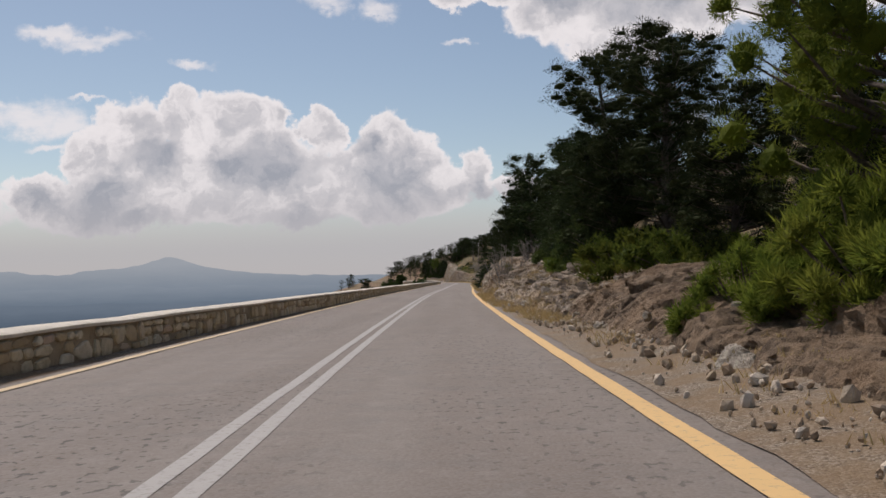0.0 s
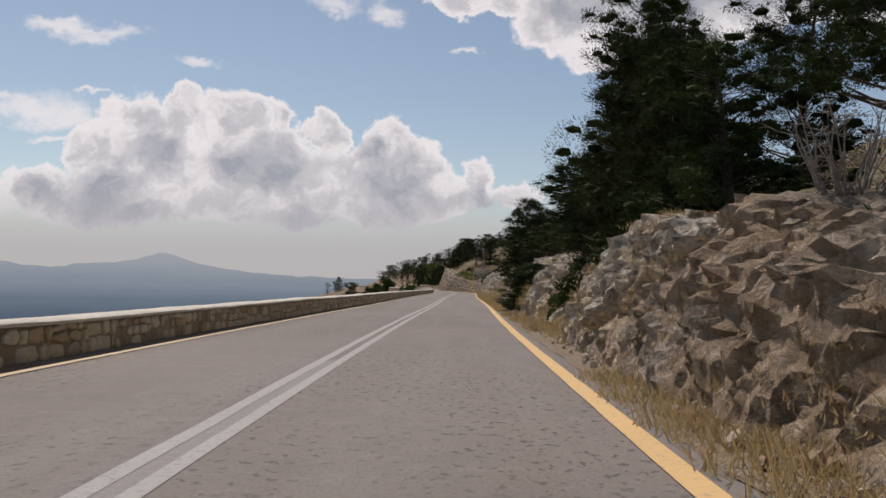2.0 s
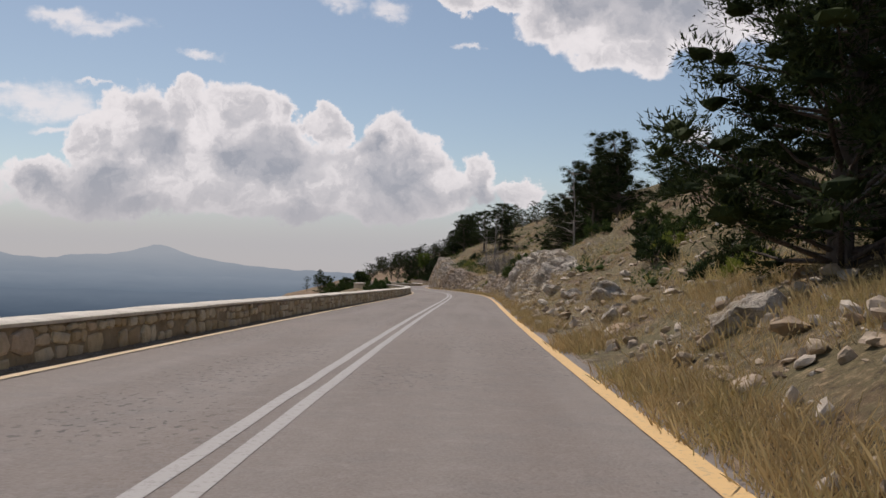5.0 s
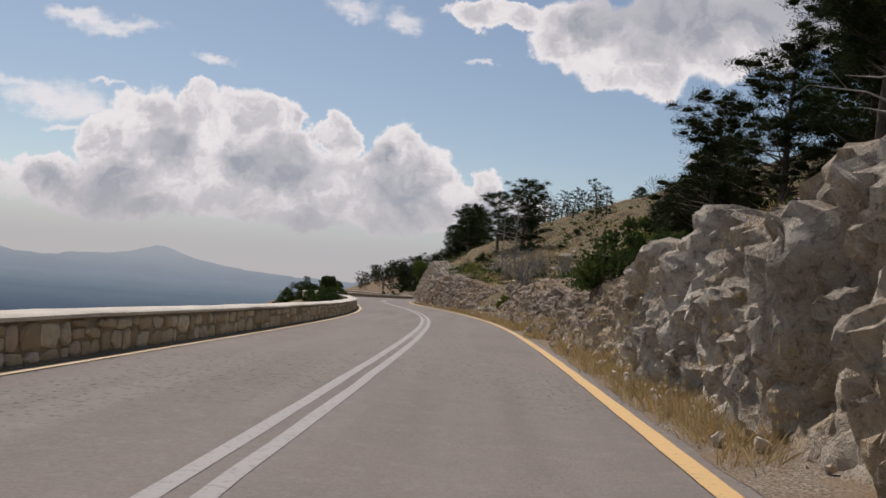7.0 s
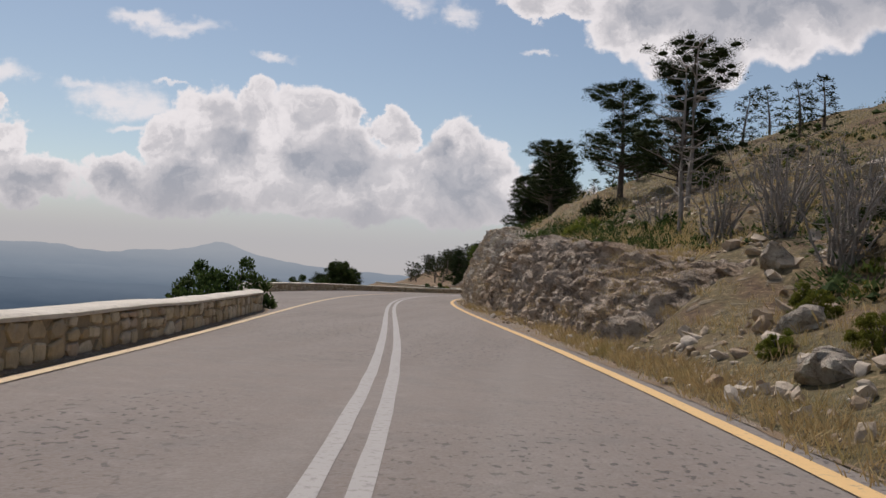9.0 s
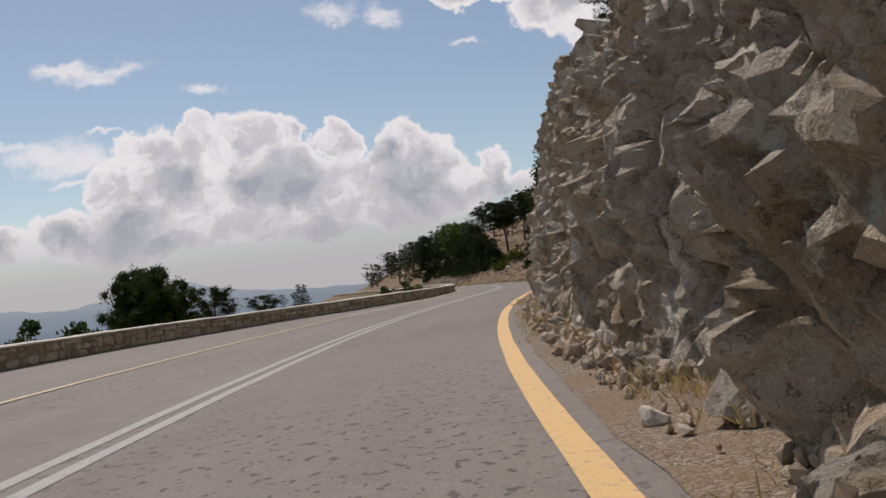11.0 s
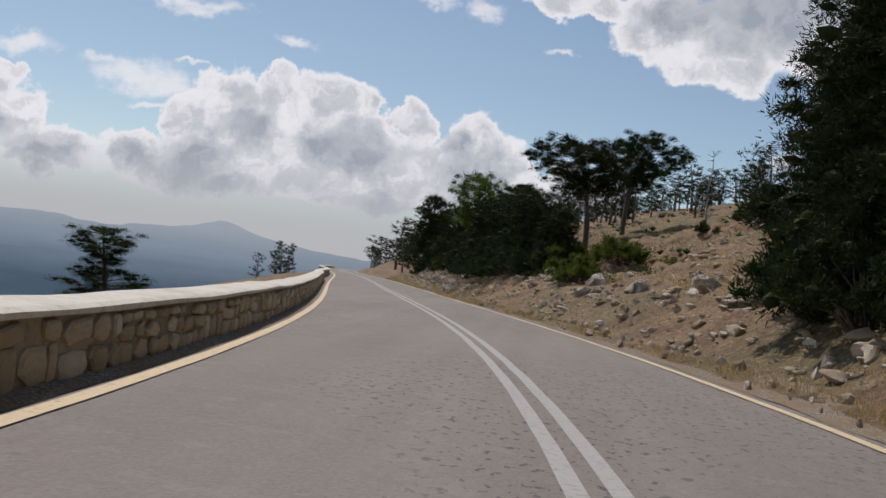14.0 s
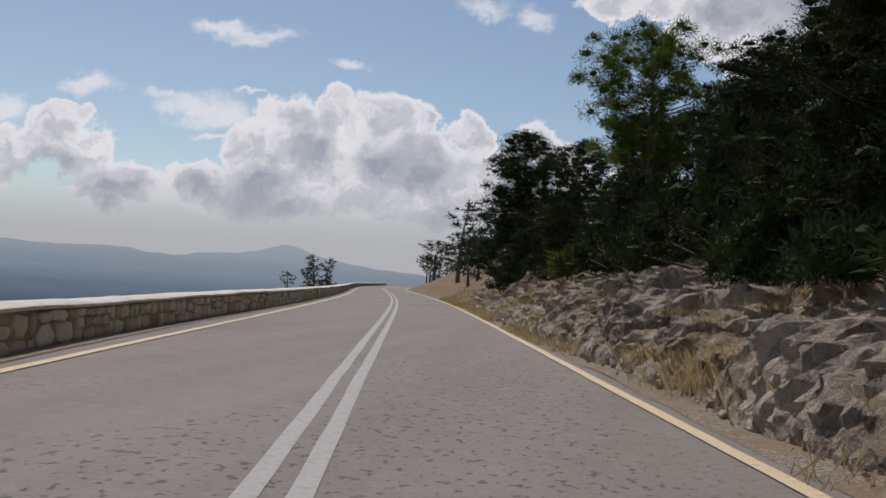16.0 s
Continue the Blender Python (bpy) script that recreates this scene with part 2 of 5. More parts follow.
def ground_material():
    """Dry stony hillside: brown soil, straw and green patches, grey stones."""
    mat, N = material("dry_hillside")
    p = coords(N)
    drift = N.n("ShaderNodeTexNoise", Vector=p, Scale=1.0, Detail=5.0).outputs[1]
    q = N.v("ADD", p, N.v("MULTIPLY", drift, (0.45, 0.45, 0.45)))
    big = N.noise(p, 0.09, 5, 0.65)
    mid = N.noise(q, 0.8, 8, 0.7)
    fine = N.noise(q, 7.0, 7, 0.74)
    stones = N.cells(q, 2.2)
    col = N.ramp(mid, [(0.32, (0.060, 0.036, 0.021)), (0.46, (0.150, 0.090, 0.050)), (0.58, (0.225, 0.145, 0.078)), (0.70, (0.120, 0.098, 0.044))])
    turf = N.m("MULTIPLY", N.step(N.m("ADD", N.n("ShaderNodeSeparateXYZ", i0=p).outputs[1], N.m("MULTIPLY", big, 60.0)), 350.0, 320.0), N.step(mid, 0.36, 0.56))
    col = N.mix(N.m("MULTIPLY", turf, 0.72), col, (0.108, 0.098, 0.044))
    col = N.mix(N.m("MULTIPLY", N.step(big, 0.46, 0.60), 0.5), col, (0.105, 0.098, 0.040))
    col = N.mix(N.m("MULTIPLY", N.step(fine, 0.50, 0.66), 0.75), col, (0.36, 0.255, 0.145))
    col = N.mix(N.m("MULTIPLY", N.step(fine, 0.46, 0.37), 0.75), col, (0.045, 0.029, 0.018))
    rock = N.m("MULTIPLY", N.step(stones.outputs[0], 0.40, 0.24), N.step(N.noise(p, 0.5, 4, 0.6), 0.47, 0.58))
    col = N.mix(N.m("MULTIPLY", rock, 0.45), col, (0.30, 0.26, 0.21))
    h = N.m("ADD", N.m("ADD", N.m("MULTIPLY", mid, 1.2), N.m("MULTIPLY", fine, 0.5)), N.m("MULTIPLY", rock, 0.6))
    finish(N, col, 0.95, h, 0.9, 0.14)
    return mat


def gravel_material():
    mat, N = material("gravel_shoulder")
    p = coords(N)
    c = N.cells(p, 62.0)
    g = N.n("ShaderNodeSeparateColor", i0=c.outputs[1]).outputs[0]
    col = N.ramp(g, [(0.0, (0.075, 0.054, 0.038)), (0.5, (0.175, 0.138, 0.100)), (1.0, (0.36, 0.31, 0.245))])
    col = N.mix(N.m("MULTIPLY", N.step(N.noise(p, 1.1, 6, 0.65), 0.38, 0.6), 0.75), col, (0.19, 0.125, 0.068))
    finish(N, col, 0.92, N.m("SUBTRACT", 0.5, c.outputs[0]), 0.6, 0.012)
    return mat


def stone_material(name, cols, island=False):
    mat, N = material(name)
    p = coords(N)
    r = N.n("ShaderNodeNewGeometry").outputs["Random Per Island"] if island else N.n("ShaderNodeObjectInfo").outputs["Random"]
    col = N.ramp(r, [(i / (len(cols) - 1), c) for i, c in enumerate(cols)])
    mid = N.noise(p, 7.0, 6, 0.65)
    col = N.mix(N.m("MULTIPLY", N.step(mid, 0.35, 0.7), 0.45), col, tuple(0.5 * c for c in cols[1]))
    col = N.mix(N.m("MULTIPLY", N.step(N.noise(p, 2.2, 4), 0.55, 0.7), 0.4), col, (0.42, 0.40, 0.36))
    finish(N, col, 0.9, N.noise(p, 22.0, 7, 0.7), 0.7, 0.03)
    return mat


def mortar_material(name, a, b):
    mat, N = material(name)
    p = coords(N)
    mid = N.noise(p, 1.3, 6, 0.65)
    col = N.ramp(mid, [(0.3, a), (0.7, b)])
    col = N.mix(N.m("MULTIPLY", N.step(N.noise(p, 9.0, 6, 0.7), 0.5, 0.72), 0.45), col, tuple(c * 0.5 for c in a))
    finish(N, col, 0.92, N.noise(p, 20.0, 7, 0.7), 0.6, 0.025)
    return mat


def leaf_material(name, a, b, tint, glow=0.3):
    mat, N = material(name)
    geo = N.n("ShaderNodeNewGeometry")
    p = coords(N)
    big = N.noise(p, 0.9, 3)
    col = N.mix(geo.outputs["Random Per Island"], a, b)
    col = N.mix(N.m("MULTIPLY", N.step(big, 0.5, 0.7), 0.5), col, tint)
    info = N.n("ShaderNodeObjectInfo").outputs["Random"]
    hsv = N.n("ShaderNodeHueSaturation", Color=col, Hue=N.m("ADD", 0.485, N.m("MULTIPLY", info, 0.03)), Value=N.m("ADD", 0.8, N.m("MULTIPLY", info, 0.4)))
    finish(N, hsv.outputs[0], 0.8, through_leaf=glow, spec=0.06)
    return mat


def bark_material(name, a, b):
    mat, N = material(name)
    p = coords(N)
    q = N.noise(N.v("MULTIPLY", p, (1, 1, 0.22)), 16.0, 6, 0.7)
    finish(N, N.ramp(q, [(0.3, a), (0.7, b)]), 0.92, q, 0.8, 0.03)
    return mat


def haze_glow(name, low, high, z0, z1, streak):
    """Plain backdrop of far land: air haze painted into a glowing colour gradient."""
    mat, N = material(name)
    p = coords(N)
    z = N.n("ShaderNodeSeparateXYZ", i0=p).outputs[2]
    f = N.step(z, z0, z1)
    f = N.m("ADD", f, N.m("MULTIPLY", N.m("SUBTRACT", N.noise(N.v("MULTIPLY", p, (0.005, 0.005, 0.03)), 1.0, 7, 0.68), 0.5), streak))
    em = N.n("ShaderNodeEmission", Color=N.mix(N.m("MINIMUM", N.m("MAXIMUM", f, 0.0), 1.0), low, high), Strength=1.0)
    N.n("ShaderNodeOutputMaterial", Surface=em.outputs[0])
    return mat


M = {
    "asphalt": asphalt_material(),
    "white": paint_material("white_road_paint", (0.37, 0.352, 0.33), 0.50),
    "faded": paint_material("faded_road_paint", (0.255, 0.232, 0.21), 0.42),
    "yellow": paint_material("yellow_road_paint", (0.70, 0.46, 0.20), 0.53),
    "cream": paint_material("cream_road_paint", (0.62, 0.48, 0.30), 0.52),
    "rock": rock_material("grey_limestone", (0.66, 0.575, 0.475), (0.29, 0.228, 0.17), (0.54, 0.40, 0.245)),
    "ledge": rock_material("brown_weathered_limestone", (0.50, 0.41, 0.32), (0.16, 0.117, 0.084), (0.39, 0.27, 0.16)),
    "earth": rock_material("ochre_earth_and_stone", (0.30, 0.21, 0.135), (0.09, 0.060, 0.038), (0.23, 0.145, 0.082)),
    "ground": ground_material(),
    "gravel": gravel_material(),
    "stone": stone_material("wall_stone", [(0.34, 0.25, 0.145), (0.55, 0.45, 0.29), (0.66, 0.59, 0.45), (0.42, 0.31, 0.17), (0.62, 0.53, 0.37), (0.48, 0.36, 0.26)]),
    "stone_i": stone_material("wall_stone_far", [(0.34, 0.25, 0.145), (0.55, 0.45, 0.29), (0.66, 0.59, 0.45), (0.42, 0.31, 0.17), (0.62, 0.53, 0.37), (0.48, 0.36, 0.26)], True),
    "rubble": stone_material("loose_rubble", [(0.30, 0.215, 0.14), (0.50, 0.40, 0.29), (0.64, 0.56, 0.46), (0.38, 0.265, 0.165), (0.46, 0.36, 0.25)], True),
    "mortar": mortar_material("mortar", (0.20, 0.150, 0.092), (0.40, 0.32, 0.21)),
    "cap": mortar_material("cap_concrete", (0.50, 0.455, 0.38), (0.68, 0.63, 0.54)),
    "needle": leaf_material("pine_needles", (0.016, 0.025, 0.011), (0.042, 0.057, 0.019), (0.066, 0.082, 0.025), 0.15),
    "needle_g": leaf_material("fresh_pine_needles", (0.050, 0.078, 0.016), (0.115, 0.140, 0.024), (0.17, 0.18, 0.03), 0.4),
    # brighter copy of the fresh needles: backlit sun put into the base colour
    "needle_y": leaf_material("young_needles_sunlit_tone", (0.080, 0.122, 0.020), (0.18, 0.225, 0.035), (0.24, 0.26, 0.048), 0.5),
    "leaf": leaf_material("broad_leaves", (0.030, 0.050, 0.016), (0.070, 0.098, 0.028), (0.105, 0.125, 0.034), 0.3),
    "leaf_y": leaf_material("yellow_green_leaves", (0.10, 0.13, 0.025), (0.19, 0.20, 0.035), (0.24, 0.22, 0.05), 0.35),
    "straw": leaf_material("dry_grass", (0.38, 0.27, 0.12), (0.58, 0.46, 0.23), (0.33, 0.30, 0.10), 0.3),
    "bark": bark_material("pine_bark", (0.055, 0.042, 0.035), (0.17, 0.135, 0.11)),
    "dead": bark_material("weathered_wood", (0.16, 0.14, 0.125), (0.34, 0.31, 0.28)),
    "far": haze_glow("far_mountains", (0.198, 0.250, 0.306), (0.315, 0.358, 0.400), -40.0, 120.0, 0.45),
    "hills": haze_glow("far_foothills", (0.130, 0.178, 0.232), (0.225, 0.276, 0.330), -90.0, 10.0, 0.55),
    "plain": haze_glow("far_plain", (0.065, 0.098, 0.140), (0.135, 0.180, 0.232), -170.0, -60.0, 0.75),
}

# ---------------------------------------------------------------- building helpers
def finish_mesh(name, verts, faces, mat, parent=None, smooth=False):
    me = bpy.data.meshes.new(name)
    me.from_pydata(verts, [], faces)
    me.materials.append(mat)
    if smooth:
        me.polygons.foreach_set("use_smooth", [True] * len(me.polygons))
    ob = new(name, me)
    ob.parent = parent
    return ob


def fade(x, a, b):
    f = max(0.0, min(1.0, (x - a) / (b - a)))
    return f * f * (3 - 2 * f)


def lerp_table(table, x):
    """Row of the table (first column the place along the road), smoothly between rows."""
    if x <= table[0][0]:
        return table[0][1:]
    for a, b in zip(table, table[1:]):
        if x < b[0]:
            f = (x - a[0]) / (b[0] - a[0])
            f = f * f * (3 - 2 * f)
            return tuple(p + (q - p) * f for p, q in zip(a[1:], b[1:]))
    return table[-1][1:]


# ---------------------------------------------------------------- the road's line
# bend of the centre line, thousandths per metre, every 15 m from 15 m behind the start
BEND = [-1.33, -0.8, -0.55, -0.26, -0.42, -0.44, -0.7, -0.04, 0.79, -0.1, -0.52, -0.45, -0.09, 0.63, 1.85, 4.27, 3.62, 0.3,
        -1.94, -3.51, -4.68, -4.81, -1.0, 2.17, 6.05, 8.03, 3.84, 0.35, -0.76, -0.15, 0.5, 0.9, 0.9, 0.6, 0.2, -0.5, -1.0, -1.5]
STEP = 0.5
line_s = np.arange(-15.0, 560.0, STEP)
bend = np.interp(line_s, -15.0 + 15.0 * np.arange(len(BEND)), BEND) / 1000
head = 0.05216 + np.concatenate([[0], np.cumsum((bend[1:] + bend[:-1]) / 2 * STEP)])
mid_h = (head[1:] + head[:-1]) / 2
line_x = -0.6856 + np.concatenate([[0], np.cumsum(-np.sin(mid_h) * STEP)])
line_y = -15.0 + np.concatenate([[0], np.cumsum(np.cos(mid_h) * STEP)])


def on_road(s, lat, z=0.0):
    """World place from metres along the centre line and metres to its right."""
    if s < line_s[0]:
        h, x, y, over = head[0], line_x[0], line_y[0], s - line_s[0]
    elif s > line_s[-1]:
        h, x, y, over = head[-1], line_x[-1], line_y[-1], s - line_s[-1]
    else:
        h, x, y, over = np.interp(s, line_s, head), np.interp(s, line_s, line_x), np.interp(s, line_s, line_y), 0.0
    near = max(-70.0, min(70.0, lat))
    rest = lat - near
    return Vector((x - math.sin(h) * over + near * math.cos(h) + rest * 0.998, y + math.cos(h) * over + near * math.sin(h) + rest * 0.06, z))


# along: foot of the bank, height of its face, run of its face, slope of the hill above
BANK = [(-40, 4.6, 1.0, 1.6, .42), (0, 4.5, 0.9, 1.6, .42), (16, 4.4, 1.0, 1.6, .42), (30, 4.0, 1.2, 1.8, .44), (42, 3.8, 1.6, 2.2, .42),
        (54, 3.9, 1.5, 2.0, .38), (62, 3.8, 1.9, 1.8, .38), (66, 3.8, 2.4, 1.3, .40), (69.5, 4.1, 1.1, 2.6, .42), (76, 4.1, 1.1, 2.6, .42), (80, 4.0, 2.1, 1.7, .42), (92, 3.8, 2.2, 1.5, .40), (105, 3.8, 1.6, 1.8, .38),
        (118, 3.8, 1.6, 2.2, .36), (130, 3.8, 1.0, 2.0, .32), (150, 3.8, 0.9, 2.0, .34), (165, 3.9, 1.5, 1.6, .42), (176, 4.0, 2.7, 1.2, .46),
        (187, 4.0, 2.3, 1.2, .44), (196, 3.9, 1.3, 0.9, .40), (206, 3.9, 1.4, 1.0, .40), (213, 3.9, 2.2, 1.5, .40), (222, 3.9, 0.8, 2.2, .36),
        (231, 4.1, 0.9, 2.2, .33), (237, 4.2, 2.0, 1.6, .32), (250, 4.2, 2.7, 1.2, .32), (258, 4.1, 3.0, 1.2, .36), (268, 4.0, 3.9, 1.3, .42),
        (280, 4.0, 4.7, 1.5, .45), (290, 4.0, 5.0, 1.6, .45), (302, 3.9, 5.4, 1.3, .45), (313, 3.9, 5.2, 1.2, .45), (323, 4.0, 4.0, 1.2, .42),
        (330, 4.0, 2.4, 1.6, .40), (337, 4.2, 1.2, 2.0, .38), (350, 4.4, 1.2, 2.0, .36), (366, 4.3, 1.2, 2.0, .36), (385, 4.1, 1.2, 2.2, .32),
        (396, 3.9, 1.6, 2.6, .30), (412, 3.7, 1.7, 2.4, .32), (430, 3.6, 1.5, 2.4, .36), (460, 3.8, 1.2, 2.4, .40), (560, 4.0, 1.2, 2.4, .42)]
# along: the parapet's road face, to the right of the centre line
WALL = [(-60, -3.75), (0, -3.75), (45, -3.52), (120, -3.5), (185, -3.45), (232, -3.45), (242, -3.6), (256, -6.0), (270, -8.0), (300, -8.0),
        (312, -7.0), (322, -5.2), (331, -3.8), (345, -3.5), (405, -3.55), (422, -3.9), (445, -3.8), (600, -3.8)]


def wall_lat(s):
    return lerp_table(WALL, s)[0]


# stretches of bare rock: from, to, roughness, label
ROCKS = [(-10, 26, 0.6, "low ochre earth and stone bank under trees"),
         (18, 67, 0.9, "broken brown limestone outcrop with grassy ledges"),
         (60, 102, 1.0, "steep grey limestone cutting beside the road"),
         (163, 194, 1.1, "blocky grey limestone face with upright slabs"),
         (188, 221, 0.8, "low brown limestone ledges with grass between"),
         (233, 263, 0.9, "rounded brown limestone outcrop at the bend"),
         (257, 331, 1.2, "tall rough limestone cliff close to the road"),
         (404, 452, 0.9, "tilted brown limestone slabs in the bank under pines")]


def rocky(s):
    """1 inside a stretch of rock, 0 outside."""
    return max(min(fade(s, a, a + 2.5), 1 - fade(s, b - 2.5, b)) for a, b, _, _ in ROCKS)


def land_z(s, lat, rough=True):
    """Height of the ground."""
    if lat >= 0:
        foot, high, run, slope = lerp_table(BANK, s)
        if lat < foot + run + 4:
            foot += 1.0 * rocky(s)
        if lat < 3.15:
            return -0.06 - fade(s, 665, 1100) * 230
        if lat < foot:
            z = -0.05 + 0.17 * (lat - 3.15) / (foot - 3.15)
        elif lat < foot + run:
            z = 0.12 + (high - 0.12) * fade(lat, foot, foot + run) ** 0.8
        else:
            d = lat - foot - run
            z = high + slope * 105 * (1 - math.exp(-d / 105))
            if rough:
                k = min(1.0, d / 3.0)
                if d < 16 and -20 < s < 480:
                    q = Vector((s * 0.8, lat, 2.0)) + noise.noise_vector((s * 0.9, lat * 0.9, 5.0)) * 0.4
                    c = noise.voronoi(q * 1.15)
                    z += k * (0.34 * noise.noise(c[1][0] * 3.9) + 0.10 * noise.noise((s * 2.1, lat * 2.1, 7.0)))
                z += k * (0.30 * noise.turbulence((s * 0.7, lat * 0.7, 1.1), 4, True) - 0.15 + 0.55 * noise.fractal((s * 0.22, lat * 0.22, 3.1), 0.9, 2.1, 4) + 0.02 * d * noise.noise((s * 0.03, lat * 0.03, 9.0)))
        if s > 655:
            z -= fade(s, 655, 1100) * (z + 230)
        if lat > 900:
            z -= fade(lat, 900, 2500) * (z + 230)
        return z
    w = wall_lat(s) - 0.35
    if lat > w:
        return -0.06 - fade(s, 665, 1100) * 230
    d = w - lat
    z = -0.25 - 0.4 * min(d, 3.0) - 0.27 * max(0.0, min(d, 30.0) - 3.0) - 0.62 * max(0.0, d - 30.0)
    if rough:
        z += min(1.0, d / 4) * 0.8 * noise.fractal((s * 0.11, lat * 0.11, 7.7), 0.9, 2.1, 4)
    return max(z - fade(s, 665, 1100) * 230, -230.0 + 6 * noise.noise((s * 0.004, lat * 0.004, 1.0)))


def rock_z(s, lat):
    """Height of the broken rock, or of the ground where there is none."""
    foot, high, run, slope = lerp_table(BANK, s)
    if rocky(s) < 0.6 or lat < foot or lat > foot + run + 0.8:
        return land_z(s, lat)
    x = min(1.0, (lat - foot) / run)
    a, b = 0.0, 1.0
    for _ in range(9):
        f = (a + b) / 2
        a, b = (f, b) if 0.15 * f + 0.85 * f ** 2.2 < x else (a, f)
    return 0.05 + high * f


def build_ground():
    along = [-3000, -1500, -700, -350, -180, -110, -70] + list(np.arange(-45, 470, 0.4)) + list(np.arange(471, 640, 3.0)) + [660, 700, 760, 840, 950, 1100, 1400, 1900, 2700, 3800, 4700]
    across = [-4600, -3000, -1800, -1000, -600, -420, -330, -250, -180, -130, -95, -70, -52, -40, -31, -25, -20, -16.5, -14, -12, -10.5, -9.3, -8.35, -7.6, -6.9,
              -6.2, -5.6, -5.0, -4.5, -4.1, -3.85, 0.0, 3.15]
    across += list(np.arange(3.4, 9.0, 0.28)) + list(np.arange(9.2, 20, 0.6)) + [20.5, 22, 24, 27, 30, 34, 38, 43, 49, 56, 65, 76, 90, 110, 140, 190, 260, 400, 700, 1300, 2500, 4600]
    verts, faces, w = [], [], len(across)
    for s in along:
        for lat in across:
            verts.append(on_road(s, lat, land_z(s, lat)))
    for i in range(len(along) - 1):
        for j in range(w - 1):
            a = i * w + j
            faces.append((a, a + 1, a + w + 1, a + w))
    ob = finish_mesh("ground", verts, faces, M["ground"], smooth=True)
    tagged(ob, "dry stony mountainside with straw grass, falling to a plain", "ground", kind="structure")


def ribbon(name, s0, s1, step, lats, zs, mat, label, category, kind="structure", parent=None, wobble=0.0):
    verts, faces = [], []
    n = max(2, int(round((s1 - s0) / step)) + 1)
    w = len(lats)
    for i in range(n):
        s = s0 + (s1 - s0) * i / (n - 1)
        for l, z in zip(lats, zs):
            l = l(s) if callable(l) else l
            verts.append(on_road(s, l + wobble * noise.noise((s * 0.9, l * 3, 0.3)), z))
    for i in range(n - 1):
        for j in range(w - 1):
            a = i * w + j
            faces.append((a, a + 1, a + w + 1, a + w))
    ob = finish_mesh(name, verts, faces, mat, parent)
    return tagged(ob, label, category, kind=kind) if label else ob


def build_road():
    road = ribbon("road", -300, 660, 1.5, [lambda s: wall_lat(s) + 0.12, -3.4, -1.6, 0, 1.6, 3.25, 3.75],
                  [-0.012, -0.008, -0.002, 0.0, -0.002, -0.008, -0.05], M["asphalt"], "worn grey asphalt mountain road with pitted surface", "road")
    for name, lat, half, mat, label, a, b in (
            ("centre_line", -0.13, 0.065, M["white"], "worn white painted double centre line", -300, 640),
            ("centre_line", 0.13, 0.065, M["white"], "worn white painted double centre line", -300, 640),
            ("worn_paint", 0.0, 0.065, M["faded"], "smeared worn paint between the lines", 34, 62),
            ("worn_paint", 0.0, 0.065, M["faded"], "smeared worn paint between the lines", 192, 214),
            ("old_line", 0.42, 0.05, M["faded"], "almost worn-off older line", 393, 406),
            ("edge_line", 3.02, 0.095, M["yellow"], "orange-yellow painted edge line, crumbling in places", -300, 356),
            ("edge_line", 3.02, 0.075, M["cream"], "pale cream painted edge line", 356.2, 640),
            ("edge_line", -3.19, 0.07, M["cream"], "pale cream painted edge line beside the parapet", -300, 640)):
        z = 0.004 if name != "worn_paint" else 0.001
        ob = ribbon(name, a, b, 0.5, [lat - half, lat + half], [z, z], mat, "", "", parent=road, wobble=0.012)
        tagged(ob, label)
    ribbon("gravel_shoulder", -300, 640, 0.5, [3.28, 3.6, 3.95, lambda s: max(4.1, lerp_table(BANK, s)[0] + 0.25)], [-0.004, 0.02, 0.06, 0.17], M["gravel"],
           "narrow stony gravel shoulder below the bank", "shoulder", wobble=0.12)
    ribbon("dirt_strip", -300, 640, 0.7, [lambda s: wall_lat(s) - 0.02, lambda s: min(-3.32, wall_lat(s) + 0.24)], [0.035, 0.0], M["gravel"],
           "strip of dirt at the foot of the parapet", "dirt", wobble=0.03)


# ---------------------------------------------------------------- parapet
def build_parapet():
    wall = new("parapet_wall")
    tagged(wall, "low rubble stone parapet with pale concrete capping", "wall", kind="structure")
    n = int((640 + 60) / 0.7)
    body, cap = [], []
    fb, fc = [], []
    for i in range(n):
        s = -60 + i * 0.7
        w = wall_lat(s)
        j = noise.noise((s * 0.35, 0.2, 5.0)) * 0.025
        h = 0.47 + j + 0.03 * noise.noise((s * 0.05, 1.2, 5.0))
        for lat, z in ((w, -0.1), (w - 0.02, h), (w - 0.47, h), (w - 0.5, -0.9)):
            body.append(on_road(s, lat, z))
        e = 0.012 * noise.noise((s * 1.7, 3.3, 2.0))
        for lat, z in ((w - 0.03, h + 0.002), (w + 0.035 + e, h + 0.006), (w + 0.045 + e, h + 0.05 + e), (w - 0.02, h + 0.075 + e), (w - 0.44, h + 0.08 - e), (w - 0.52, h + 0.045), (w - 0.51, h + 0.002)):
            cap.append(on_road(s, lat, z))
    for i in range(n - 1):
        for k, f, m in ((4, fb, 4), (7, fc, 7)):
            for j in range(m - 1):
                a = i * k + j
                f.append((a, a + 1, a + k + 1, a + k))
    finish_mesh("mortar_core", body, fb, M["mortar"], wall)
    tagged(finish_mesh("capping", cap, fc, M["cap"], wall), "pale weathered concrete capping")
    return wall


